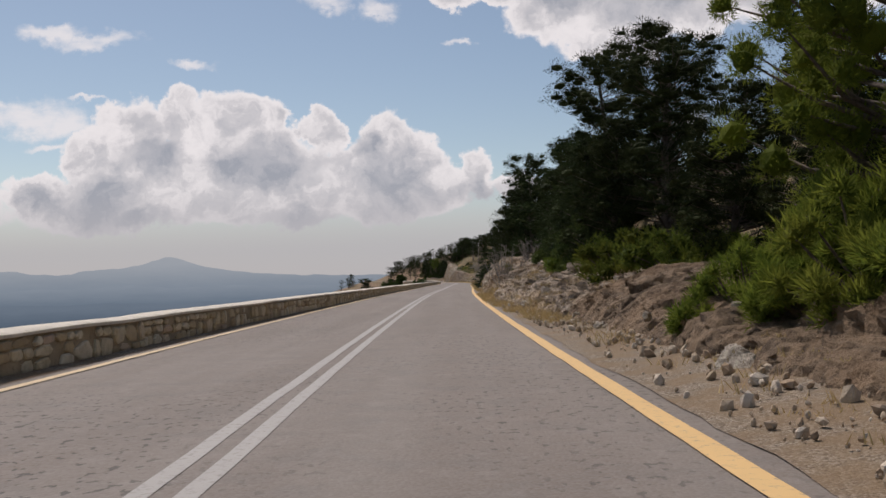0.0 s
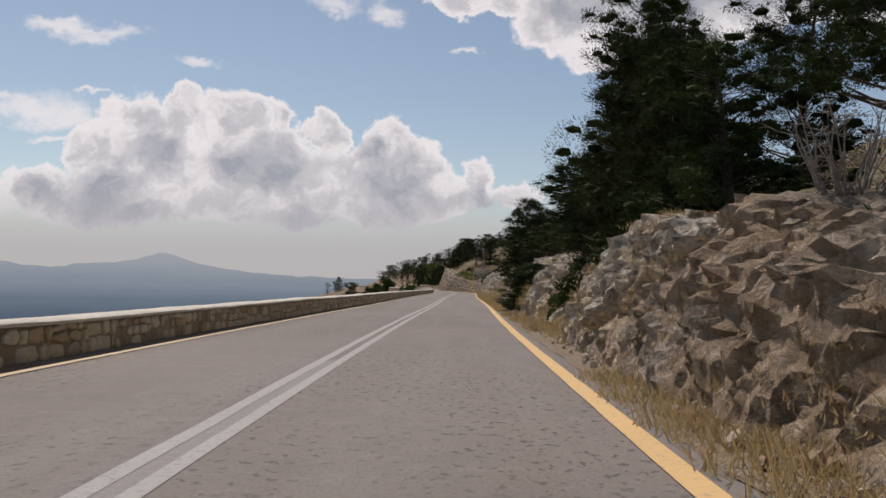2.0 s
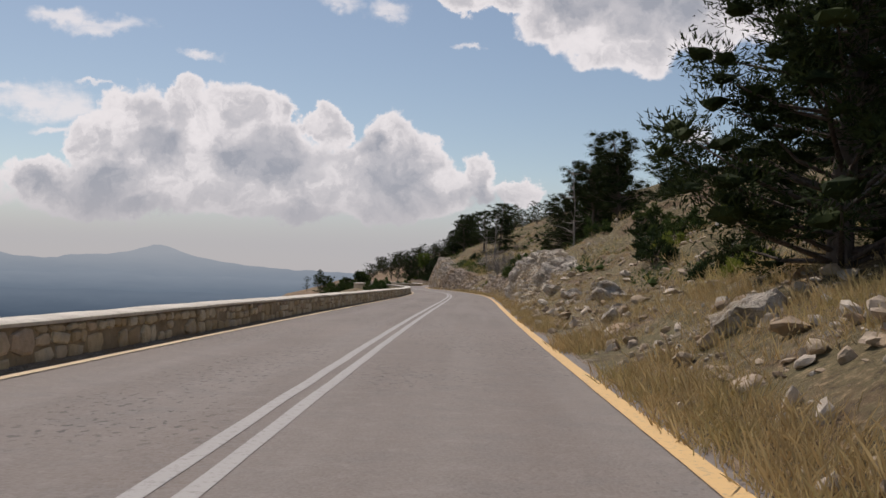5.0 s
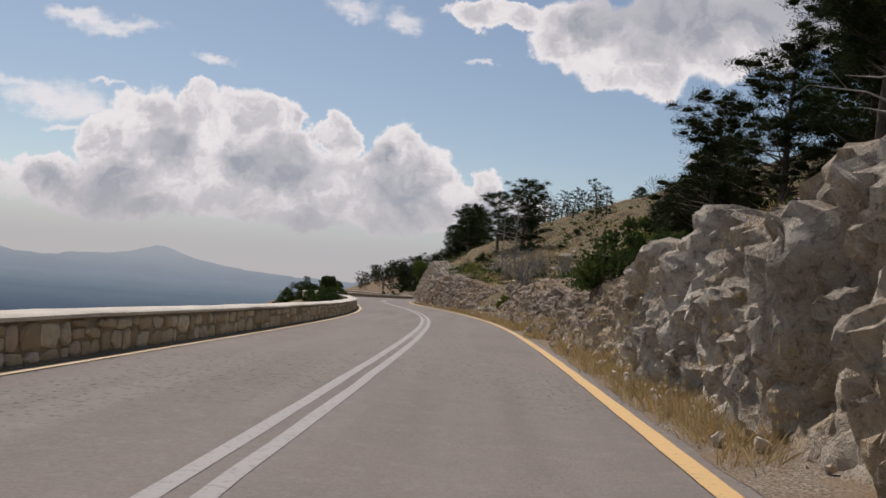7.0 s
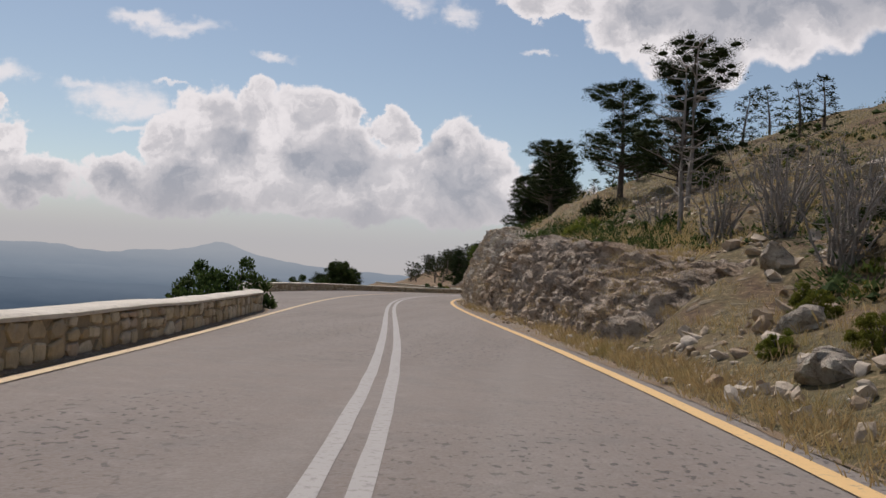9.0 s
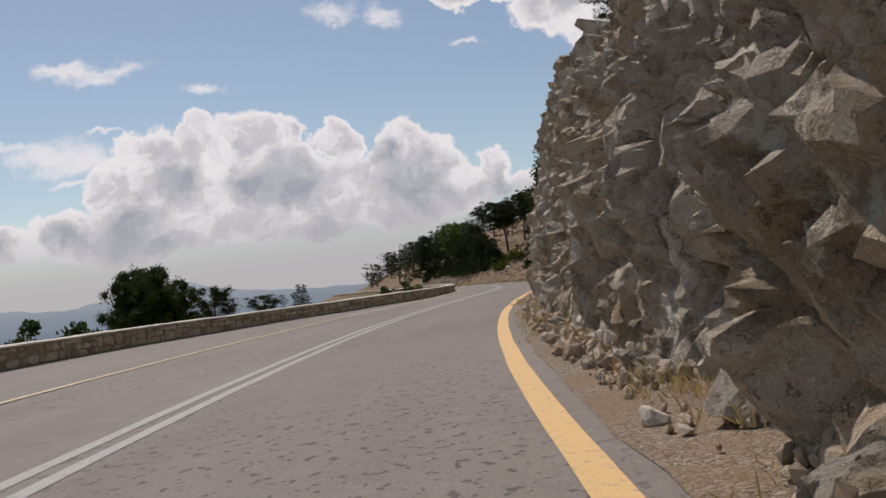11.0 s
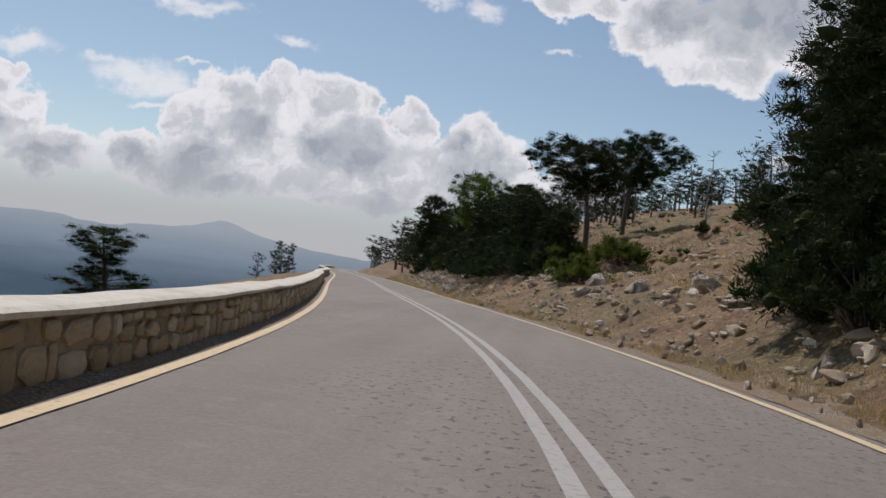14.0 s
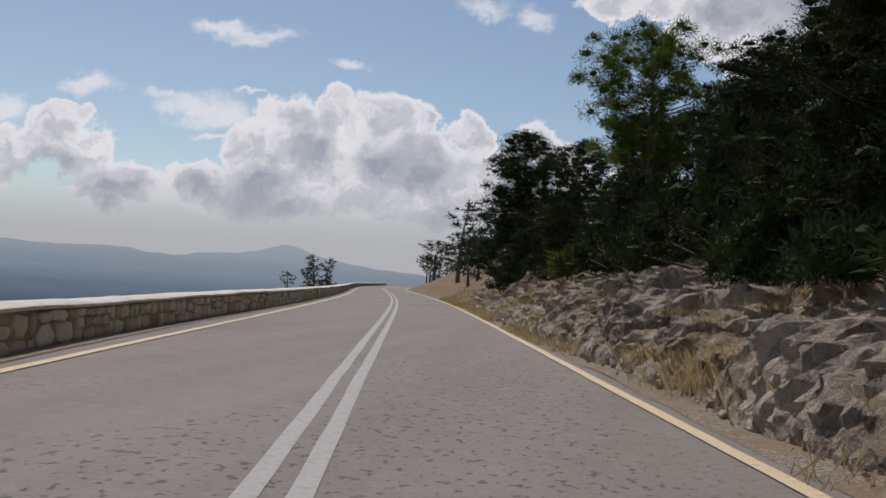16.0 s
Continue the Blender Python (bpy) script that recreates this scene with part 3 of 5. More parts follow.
def stone_shape(rng, w, h, d):
    """A rough wall stone: a bevelled, uneven slab whose face looks along +x, centred on the face's foot plane."""
    k = rng.randint(6, 8)
    ring = []
    for i in range(k):
        a = 2 * math.pi * (i + rng.uniform(-0.3, 0.3)) / k
        c, s = math.cos(a), math.sin(a)
        q = (abs(c) ** 4.5 + abs(s) ** 4.5) ** (-1 / 4.5)
        ring.append((c * q * w / 2 * rng.uniform(0.88, 1.0), s * q * h / 2 * rng.uniform(0.88, 1.0)))
    verts = [(-0.03, y, z) for y, z in ring] + [(d * rng.uniform(0.55, 0.8), y * 0.94, z * 0.94) for y, z in ring] + [(d * rng.uniform(0.9, 1.15), y * 0.72, z * 0.72) for y, z in ring]
    verts.append((d * 1.08, 0, 0))
    faces = []
    for r in range(2):
        for i in range(k):
            j = (i + 1) % k
            faces.append((r * k + i, r * k + j, (r + 1) * k + j, (r + 1) * k + i))
    faces += [(2 * k + i, 2 * k + (i + 1) % k, 3 * k) for i in range(k)]
    return verts, faces


def wall_stones(wall):
    rng = random.Random(11)
    spots = []
    start = -30.0
    while start < 470:
        end = start + rng.uniform(0.7, 1.9)
        cuts = rng.choice(((-0.02, 0.24, 0.46), (-0.02, 0.17, 0.33, 0.46), (-0.02, 0.14, 0.46), (-0.02, 0.31, 0.46), (-0.02, 0.20, 0.36, 0.46)))
        for z0, z1 in zip(cuts, cuts[1:]):
            s = start
            while s < end - 0.08:
                w = min(end - s, rng.uniform(0.16, 0.50) * (1 + 1.3 * (z1 - z0)))
                if rng.random() < 0.9:
                    spots.append((s + w / 2, (z0 + z1) / 2 + rng.uniform(-.01, .01), w * 1.02, (z1 - z0) * rng.uniform(0.9, 1.08)))
                s += w
        start = end
    shapes = []
    for i in range(24):
        v, f = stone_shape(rng, 1.0, 1.0, 1.0)
        shapes.append((v, f))
    meshes = []
    for v, f in shapes:
        me = bpy.data.meshes.new("stone")
        me.from_pydata(v, [], f)
        me.materials.append(M["stone"])
        meshes.append(me)
    verts, faces, single = [], [], 0
    for s, z, w, h in spots:
        base = on_road(s, wall_lat(s) - 0.015, z)
        ahead = on_road(s + 0.2, wall_lat(s + 0.2) - 0.015, z) - base
        yaw = math.atan2(ahead.y, ahead.x) - math.pi / 2
        m = Matrix.Translation(base) @ Matrix.Rotation(yaw, 4, "Z") @ Matrix.Rotation(rng.uniform(-.10, .10), 4, "X") @ Matrix.Diagonal((rng.uniform(0.025, 0.06), w, h, 1))
        k = rng.randrange(len(shapes))
        if 350.0 < s < 392.0 and single < 300:
            ob = new("stone", meshes[k])
            ob.parent, ob.matrix_basis = wall, m
            single += 1
        else:
            o = len(verts)
            v, f = shapes[k]
            verts += [m @ Vector(p) for p in v]
            faces += [tuple(o + i for i in q) for q in f]
    tagged(finish_mesh("stonework", verts, faces, M["stone_i"], wall), kind="stuff")


# ---------------------------------------------------------------- rock faces
def boulder_shape(rng, cuts=7):
    """An angular stone about one across: a ball with flats struck off it."""
    bm = bmesh.new()
    bmesh.ops.create_icosphere(bm, subdivisions=3, radius=0.5)
    planes, shift = [], Vector((rng.uniform(0, 40), 0, 0))
    for _ in range(cuts):
        a, h = rng.uniform(0, 6.283), rng.uniform(-1, 1)
        k = math.sqrt(1 - h * h)
        planes.append((Vector((k * math.cos(a), k * math.sin(a), h)), rng.uniform(0.22, 0.40)))
    for v in bm.verts:
        for n, d in planes:
            over = v.co.dot(n) - d
            if over > 0:
                v.co -= n * over
        v.co += noise.noise_vector(v.co * 3.0 + shift) * 0.13 + noise.noise_vector(v.co * 8.0 + shift) * 0.06 + noise.noise_vector(v.co * 17.0) * 0.025
    return bm


def boulder_meshes(count, seed):
    rng = random.Random(seed)
    out = []
    for _ in range(count):
        me = bpy.data.meshes.new("boulder")
        bm = boulder_shape(rng, 9)
        bm.to_mesh(me)
        bm.free()
        me.materials.append(M["rock"])
        out.append(me)
    return out


BLOCKS = boulder_meshes(8, 4)


def build_rock(s0, s1, wild, label, step=0.08, top=1.6):
    """A rough craggy face along the bank between two places on the road."""
    tall = "cliff" in label
    if tall:
        step = 0.064
    ns = int((s1 - s0) / step)
    most = max(lerp_table(BANK, s0 + (s1 - s0) * k / 8)[1] for k in range(9))
    nv = max(34, int(most / (0.062 if tall else 0.072)))
    verts, faces = [], []
    for i in range(ns + 1):
        s = s0 + (s1 - s0) * i / ns
        foot, high, run, slope = lerp_table(BANK, s)
        end = min(fade(s, s0, s0 + 2.5), 1 - fade(s, s1 - 2.5, s1))
        high += 0.45 * noise.noise((s * 0.45, 8.0, 1.0)) * min(1, high * 0.6)
        for j in range(nv + 1):
            v = j / nv
            f = 0.0
            if v < 0.82:
                f = v / 0.82
                lat = foot - 0.05 + run * (0.15 * f + 0.85 * f ** 2.2)
                z = -0.12 + (high + 0.22) * f
            else:
                f = (v - 0.82) / 0.18
                lat = foot - 0.05 + run + top * f
                z = high + 0.10 + (slope * top - 0.5) * f
            q = Vector((s, lat, z * 0.62))
            warp = noise.noise_vector(q * 0.8) * 0.45 + noise.noise_vector(q * 2.6) * 0.14
            c1 = noise.voronoi((q + warp) * 0.62)
            c2 = noise.voronoi((q + warp * 0.8) * 1.75)
            c3 = noise.voronoi((q + warp * 0.5) * 4.0)
            d = 0.34 * noise.noise(c1[1][0] * 5.3) + 0.24 * noise.noise(c2[1][0] * 4.1) + 0.17 * noise.noise(c3[1][0] * 3.7) - 0.06
            d -= 0.22 * (1 - fade(c1[0][1] - c1[0][0], 0.0, 0.14)) + 0.12 * (1 - fade(c2[0][1] - c2[0][0], 0.0, 0.16))
            d += 0.16 * noise.turbulence(q * 2.2, 4, True) + 0.13 * noise.turbulence(q * 5.5, 3, True) - 0.15
            d += 0.40 * noise.fractal(q * 0.4, 0.9, 2.0, 3) + 0.10 * noise.fractal(q * 2.4, 0.5, 2.2, 4)
            rough = noise.noise_vector(q * 3.2) * 0.08 + noise.noise_vector(q * 6.5) * 0.07 + noise.noise_vector(q * 12.0) * 0.045
            if v > 0.82:
                d *= 1 - 0.6 * f
            k = wild * min(1.0, 0.3 + max(z, 0.0) * 0.9) * (0.25 + 0.75 * end)
            d *= k
            out = end * 0.1 - (1 - end) * 1.1
            verts.append(on_road(s + rough.x * k * 0.7, max(3.42 + 0.25 * noise.noise((s * 0.8, z * 1.2, 3.0)), lat - d - out + rough.y * k), z + 0.35 * d * (1 if v > 0.4 else 0.3) + rough.z * k - (1 - end) * 0.45))
    w = nv + 1
    for i in range(ns):
        for j in range(nv):
            a = i * w + j
            faces.append((a, a + 1, a + w + 1, a + w))
    mat = M["earth" if "earth" in label else "ledge" if "brown" in label else "rock"]
    ob = finish_mesh("rock_face", verts, faces, mat)
    rng = random.Random(int(s0 * 7 + 50))
    for _ in range(int((s1 - s0) * 0.45)):
        s = rng.uniform(s0 + 2.5, s1 - 2.5)
        foot, high, run, slope = lerp_table(BANK, s)
        f = rng.random() ** (1.6 if tall else 0.7)
        size = rng.uniform(0.2, 0.55) * min(1.0, 0.5 + high * 0.2)
        block = new("rock_block", BLOCKS[rng.randrange(len(BLOCKS))])
        block.parent = ob
        block.matrix_basis = Matrix.Translation(on_road(s, foot + 0.05 + run * f ** 2.2, 0.1 + high * f)) @ Euler((rng.uniform(-.5, .5), rng.uniform(-.5, .5), rng.uniform(0, 6.3))).to_matrix().to_4x4() @ Matrix.Diagonal((size, size * rng.uniform(.7, 1.5), size * rng.uniform(.5, 1.0), 1))
    return tagged(ob, label, "rock face", "rock faces along the road")


def pebble_shape(rng, level=1):
    """An angular pebble: a jittered stone, the finer ones with flats struck off."""
    bm = bmesh.new()
    bmesh.ops.create_icosphere(bm, subdivisions=level, radius=0.5)
    flats = [(Vector((rng.uniform(-1, 1), rng.uniform(-1, 1), rng.uniform(-1, 1))).normalized(), rng.uniform(0.2, 0.36)) for _ in range(7 if level > 1 else 0)]
    for w in bm.verts:
        for n, far in flats:
            w.co -= n * max(0.0, w.co.dot(n) - far)
    j = (0.72, 1.15) if level == 1 else (0.86, 1.16)
    v = [w.co * rng.uniform(*j) for w in bm.verts]
    f = [tuple(w.index for w in q.verts) for q in bm.faces]
    bm.free()
    return v, f


def scatter_rubble():
    """Loose stones below the bank, on the shoulder and the slopes."""
    rng = random.Random(77)
    shapes = [pebble_shape(rng) for _ in range(20)]
    fine = [pebble_shape(rng, 2) for _ in range(14)]
    verts, faces = [], []
    # along from, to, number, largest, farthest above the foot, share on the shoulder
    for s0, s1, count, big, reach, share in ((-4, 26, 2200, 0.13, 2.6, .5), (26, 66, 900, 0.16, 2.0, .5), (66, 112, 1300, 0.20, 1.2, .5), (100, 165, 2200, 0.24, 8.0, .25), (165, 232, 2200, 0.24, 8.0, .25),
                                      (218, 265, 2200, 0.24, 10.0, .2), (262, 335, 8000, 0.17, 0.35, .7), (335, 408, 3500, 0.24, 8.0, .15), (405, 470, 1500, 0.17, 2.5, .5)):
        for _ in range(count):
            s = rng.uniform(s0, s1)
            foot, high, run, slope = lerp_table(BANK, s)
            r = rng.random()
            lat = foot + 0.1 - rng.random() ** 1.6 * (foot - 3.35) if r < share else foot + reach * rng.random()
            if noise.noise((s * 0.35, lat * 0.5, 2.0)) < -0.08 and r > 0.12:
                continue
            size = 0.025 + big * rng.random() ** (3.2 if share == .7 else 3.5)
            z = land_z(s, lat) + size * 0.12 if lat > foot else max(0.0, 0.02 + 0.13 * (lat - 3.4)) + size * 0.1
            m = Matrix.Translation(on_road(s, lat, z)) @ Euler((rng.uniform(-2, 2), rng.uniform(-2, 2), rng.uniform(0, 6.3))).to_matrix().to_4x4() @ Matrix.Diagonal((size * 1.3, size, size * .8, 1))
            v, f = rng.choice(fine if size > 0.17 else shapes)
            o = len(verts)
            verts += [m @ p for p in v]
            faces += [tuple(o + i for i in q) for q in f]
    # stones bedded in the open slopes, in drifts
    for s0, s1, count, reach, big in ((20, 62, 900, 5.0, .28), (98, 166, 3800, 11.0, .34), (196, 262, 3600, 13.0, .40), (334, 408, 5000, 11.0, .36)):
        for _ in range(count):
            s = rng.uniform(s0, s1)
            lat = lerp_table(BANK, s)[0] + 0.3 + reach * rng.random() ** 1.4
            if noise.noise((s * 0.28, lat * 0.4, 12.0)) < rng.uniform(-0.35, 0.25):
                continue
            size = 0.05 + big * rng.random() ** 3
            m = Matrix.Translation(on_road(s, lat, land_z(s, lat) + size * 0.15)) @ Euler((rng.uniform(-.5, .5), rng.uniform(-.5, .5), rng.uniform(0, 6.3))).to_matrix().to_4x4() @ Matrix.Diagonal((size * rng.uniform(1, 1.7), size * rng.uniform(.8, 1.3), size * rng.uniform(.45, .9), 1))
            v, f = rng.choice(fine if size > 0.17 else shapes)
            o = len(verts)
            verts += [m @ p for p in v]
            faces += [tuple(o + i for i in q) for q in f]
    tagged(finish_mesh("loose_rubble", verts, faces, M["rubble"]), "loose angular limestone rubble along the shoulder", "rubble", kind="stuff")


def scatter_boulders():
    rng = random.Random(9)
    shapes = BLOCKS
    for s, lat, size in ((9.5, 4.4, .5), (12, 4.9, .9), (17, 4.3, .35), (29, 4.0, .45), (31, 4.5, .6), (36, 4.2, .5), (44, 4.3, .7), (61, 4.2, .6), (84, 3.7, .3), (86, 3.85, .35),
                         (118, 4.1, .3), (122, 5.0, .5), (128, 5.6, .6), (133, 5.0, .8), (141, 4.6, .6), (146, 5.2, .9), (153, 5.0, .7), (158, 4.8, .8), (222, 5.2, .5), (226, 4.6, .7), (229, 5.6, .6),
                         (279, 3.7, .35), (280.6, 3.95, .55), (283, 3.8, .3), (290, 3.75, .28), (306, 3.8, .3), (318, 3.85, .3), (319.5, 4.0, .55), (321, 3.8, .28),
                         (340, 6.5, .6), (343, 5.2, .5), (352, 7.0, .9), (357, 5.8, .6), (361, 6.4, .5), (366, 7.6, .7), (374, 6.2, .8), (379, 7.2, .9), (383, 6.6, .7), (386, 5.6, .6), (389, 7.0, 1.0), (392, 6.6, .9), (393.5, 7.4, 1.0), (396, 6.8, .8), (398, 7.6, 1.1), (401, 7.2, 1.0), (403, 6.6, .8), (405, 7.4, .9), (224, 7.5, .7), (227, 9.0, .9), (231, 8.2, .8), (234, 7.2, .8), (236, 11, 1.1), (240, 12.5, 1.2), (228, 12, 1.0), (216, 8.5, .9), (209, 7.6, .8), (204, 9, 1.0), (199, 7.2, .7), (108, 6.2, .7), (111, 5.2, .6), (114, 6.6, .8), (106, 5.0, .6), (119, 8, .7)):
        ob = new("boulder", shapes[rng.randrange(8)])
        z = land_z(s, lat) if lat > lerp_table(BANK, s)[0] else 0.08
        ob.matrix_basis = Matrix.Translation(on_road(s, lat, z + size * 0.12)) @ Euler((rng.uniform(-.4, .4), rng.uniform(-.4, .4), rng.uniform(0, 6.3))).to_matrix().to_4x4() @ Matrix.Diagonal((size * 1.25, size, size * .8, 1))
        tagged(ob, "angular fallen limestone boulder at the bank's foot" if size < 0.6 else "large angular limestone boulder set in the dry slope", "boulder", "boulders along the bank")


def build_distance():
    """Far mountains and the plain below, the air's blue painted into glowing colours."""
    def ring(name, radius, z0, top, mat, label):
        verts, faces = [], []
        n = 420
        for i in range(n + 1):
            a = radians(-75 + 150 * i / n)
            u = math.tan(a)
            x, y = radius * math.sin(a), radius * math.cos(a)
            verts += [(x, y, z0), (x, y, top(math.sin(a) / max(0.15, math.cos(a))) * y + 1.0)]
        for i in range(n):
            faces.append((2 * i, 2 * i + 2, 2 * i + 3, 2 * i + 1))
        tagged(finish_mesh(name, verts, faces, mat), label, "backdrop", kind="structure")

    def ridge(u):
        z = 0.007 + 0.003 * noise.noise((u * 6, 0, 0)) + 0.0028 * noise.fractal((u * 24, 1, 0), 0.8, 2.0, 5)
        z += 0.024 * math.exp(-abs((u + 0.318) / 0.050) ** 1.15) + 0.006 * math.exp(-((u + 0.40) / 0.04) ** 2)
        z += 0.010 * math.exp(-((u + 0.50) / 0.06) ** 2) + 0.012 * math.exp(-((u + 0.64) / 0.09) ** 2)
        return z

    def foothills(u):
        return -0.004 + 0.004 * noise.fractal((u * 14, 7, 0), 0.8, 2.0, 5) + 0.006 * math.exp(-((u + 0.36) / 0.06) ** 2)

    def plain(u):
        return -0.019 + 0.0025 * noise.fractal((u * 12, 4, 0), 0.8, 2.0, 4)

    ring("far_mountains", 4300, -400, ridge, M["far"], "far mountains with one peak, blue haze painted into their glow")
    ring("far_foothills", 3950, -400, foothills, M["hills"], "wooded foothills below the mountains, blue haze painted into their glow")
    ring("far_plain", 3600, -400, plain, M["plain"], "plain below the mountains, blue haze painted into its glow")

# ---------------------------------------------------------------- trees and plants
def tube(verts, faces, pts, radii, sides=6):
    """Adds a bent tapering tube to a vertex and face list."""
    o = len(verts)
    for i, (p, r) in enumerate(zip(pts, radii)):
        d = (pts[min(i + 1, len(pts) - 1)] - pts[max(i - 1, 0)]).normalized()
        q = d.to_track_quat("Z", "Y")
        for k in range(sides):
            a = 2 * math.pi * k / sides
            verts.append(p + q @ Vector((r * math.cos(a), r * math.sin(a), 0)))
    for i in range(len(pts) - 1):
        for k in range(sides):
            a, b = o + i * sides + k, o + i * sides + (k + 1) % sides
            faces.append((a, b, b + sides, a + sides))


def tuft(verts, faces, c, r, flat, count, length, width, rng, up=0.25, core=0.48):
    """A clump of leaves or needle sprays round c, with a dense heart."""
    if core:
        o = len(verts)
        k = r * core
        ring = [Vector((math.cos(a * 1.2566 + 0.3), math.sin(a * 1.2566 + 0.3), 0)) * k * rng.uniform(0.7, 1.1) for a in range(5)]
        verts += [c + Vector((v.x, v.y, rng.uniform(-.15, .15) * k)) for v in ring]
        verts += [c + Vector((0, 0, k * flat * 0.9)), c - Vector((0, 0, k * flat * 0.9))]
        for i in range(5):
            j = (i + 1) % 5
            faces += [(o + i, o + j, o + 5), (o + j, o + i, o + 6)]
    for _ in range(count):
        a, h = rng.uniform(0, 6.2832), rng.uniform(-1, 1)
        k = math.sqrt(1 - h * h)
        n = Vector((k * math.cos(a), k * math.sin(a), h))
        rr = r * (0.4 + 0.6 * rng.random() ** 0.6)
        p = c + Vector((n.x * rr, n.y * rr, n.z * rr * flat))
        d = (n + Vector((rng.uniform(-.8, .8), rng.uniform(-.8, .8), up + rng.uniform(-.5, .5)))).normalized()
        side = d.cross(Vector((rng.uniform(-1, 1), rng.uniform(-1, 1), rng.uniform(-1, 1)))).normalized() * width * rng.uniform(0.6, 1.2)
        l = length * rng.uniform(0.6, 1.25)
        o = len(verts)
        verts += [p - side * 0.5, p + side * 0.5, p + d * l]
        faces.append((o, o + 1, o + 2))


def ball_template():
    bm = bmesh.new()
    bmesh.ops.create_icosphere(bm, subdivisions=1, radius=1.0)
    v = np.array([tuple(w.co) for w in bm.verts])
    f = [tuple(w.index for w in q.verts) for q in bm.faces]
    bm.free()
    return v, f


BALL = ball_template()


def unit(a):
    return a / np.maximum(1e-6, np.linalg.norm(a, axis=1))[:, None]


def clump(verts, faces, c, r, flat, count, length, width, rng, up=0.3, heart=0.48, round_leaf=False):
    """A dense rounded spray of foliage: a lumpy leafy heart, and needles or leaves standing out of it."""
    g = np.random.default_rng(rng.randrange(1 << 30))
    c, squash = np.array(c), np.array((1.0, 1.0, flat))
    o = len(verts)
    verts.extend((c + BALL[0] * g.uniform(0.6, 1.15, (len(BALL[0]), 1)) * r * heart * squash).tolist())
    faces.extend([(o + a, o + b, o + d) for a, b, d in BALL[1]])
    n = unit(g.normal(size=(count, 3)))
    axes = g.normal(size=(3, 3)) * 2.2
    lump = 0.84 + 0.13 * np.sin(n @ axes + g.uniform(0, 6, 3)).sum(axis=1)
    k = r * lump * (heart * 0.8 + (1 - heart * 0.8) * g.random(count) ** 0.6)
    p = c + n * k[:, None] * squash
    p[:, 2] -= 0.20 * r * flat * (n[:, 0] ** 2 + n[:, 1] ** 2)
    d = unit(n * 0.85 + g.uniform(-.65, .65, (count, 3)) + np.array((0, 0, up)))
    side = unit(np.cross(d, n + g.uniform(-.8, .8, (count, 3)))) * (width * g.uniform(0.6, 1.25, count))[:, None]
    l = (length * g.uniform(0.6, 1.3, count))[:, None]
    o = len(verts)
    if round_leaf:
        quad = np.stack([p, p + d * l * 0.5 + side * 0.5, p + d * l, p + d * l * 0.5 - side * 0.5], axis=1)
        verts.extend(quad.reshape(-1, 3).tolist())
        faces.extend([(o + 4 * i, o + 4 * i + 1, o + 4 * i + 2, o + 4 * i + 3) for i in range(count)])
    else:
        tri = np.stack([p - side * 0.5, p + side * 0.5, p + d * l], axis=1)
        verts.extend(tri.reshape(-1, 3).tolist())
        faces.extend([(o + 3 * i, o + 3 * i + 1, o + 3 * i + 2) for i in range(count)])


def make_tree(seed, height, spread, bare, shape, leaf, label, category, trunk_r=0.16, pads=84, count=230, lean=0.08, blade=(0.12, 0.034), name="pine_tree", flat=0.52, size=(0.14, 0.27), round_leaf=False, bark="bark", heart=0.4):
    """A tree at the origin. bare: share of the height without crown; shape: width of the crown against height."""
    rng = random.Random(seed)
    thing = tagged(new(name), label, category, "trees on the mountainside")
    phase = rng.uniform(0, 6)
    spine = []
    for i in range(9):
        f = i / 8
        spine.append(Vector((lean * height * f * f * math.cos(phase) + 0.12 * math.sin(f * 5 + phase) * f, lean * height * f * f * math.sin(phase) + 0.12 * math.cos(f * 4 + phase) * f, height * 0.96 * f - 0.3 * (1 - f))))
    tv, tf = [], []
    tube(tv, tf, spine, [trunk_r * (1.25 - 1.1 * i / 8) for i in range(9)], 8)
    finish_mesh("trunk", tv, tf, M[bark], thing, True)
    bv, bf, lv, lf = [], [], [], []

    def spine_at(f):
        x = f * 8
        i = min(7, int(x))
        return spine[i].lerp(spine[i + 1], x - i)

    for k in range(pads):
        f = bare + (1 - bare) * (k + rng.random()) / pads
        g = (f - bare) / (1 - bare)
        reach = spread * shape(g) * rng.uniform(0.45, 1.08)
        a = k * 2.4 + rng.uniform(-.5, .5)
        root = spine_at(max(0.05, f - 0.04 - 0.05 * rng.random()))
        tip = spine_at(f) + Vector((math.cos(a) * reach, math.sin(a) * reach, 0.10 * reach + rng.uniform(-.3, .35)))
        midp = root.lerp(tip, 0.55) + Vector((0, 0, -0.06 * reach + rng.uniform(-.1, .1)))
        tube(bv, bf, [root, midp, tip], [0.045 * (1.3 - g), 0.028 * (1.3 - g) + .006, 0.006], 3)
        for q in range(2 if reach > spread * 0.4 else 1):
            c = tip if q == 0 else midp.lerp(tip, 0.35) + Vector((rng.uniform(-.3, .3), rng.uniform(-.3, .3), rng.uniform(-.15, .25)))
            clump(lv, lf, c, spread * rng.uniform(*size), flat * rng.uniform(0.8, 1.2), count, blade[0], blade[1], rng, heart=heart, round_leaf=round_leaf)
    for q in range(4):
        clump(lv, lf, spine_at(1.0) + Vector((rng.uniform(-.3, .3), rng.uniform(-.3, .3), rng.uniform(-.3, .2))), spread * size[0] * 1.1, 0.8, count, blade[0], blade[1], rng, heart=heart, round_leaf=round_leaf)
    finish_mesh("branchwork", bv, bf, M["bark"], thing, True)
    finish_mesh("crown", lv, lf, leaf, thing)
    return thing


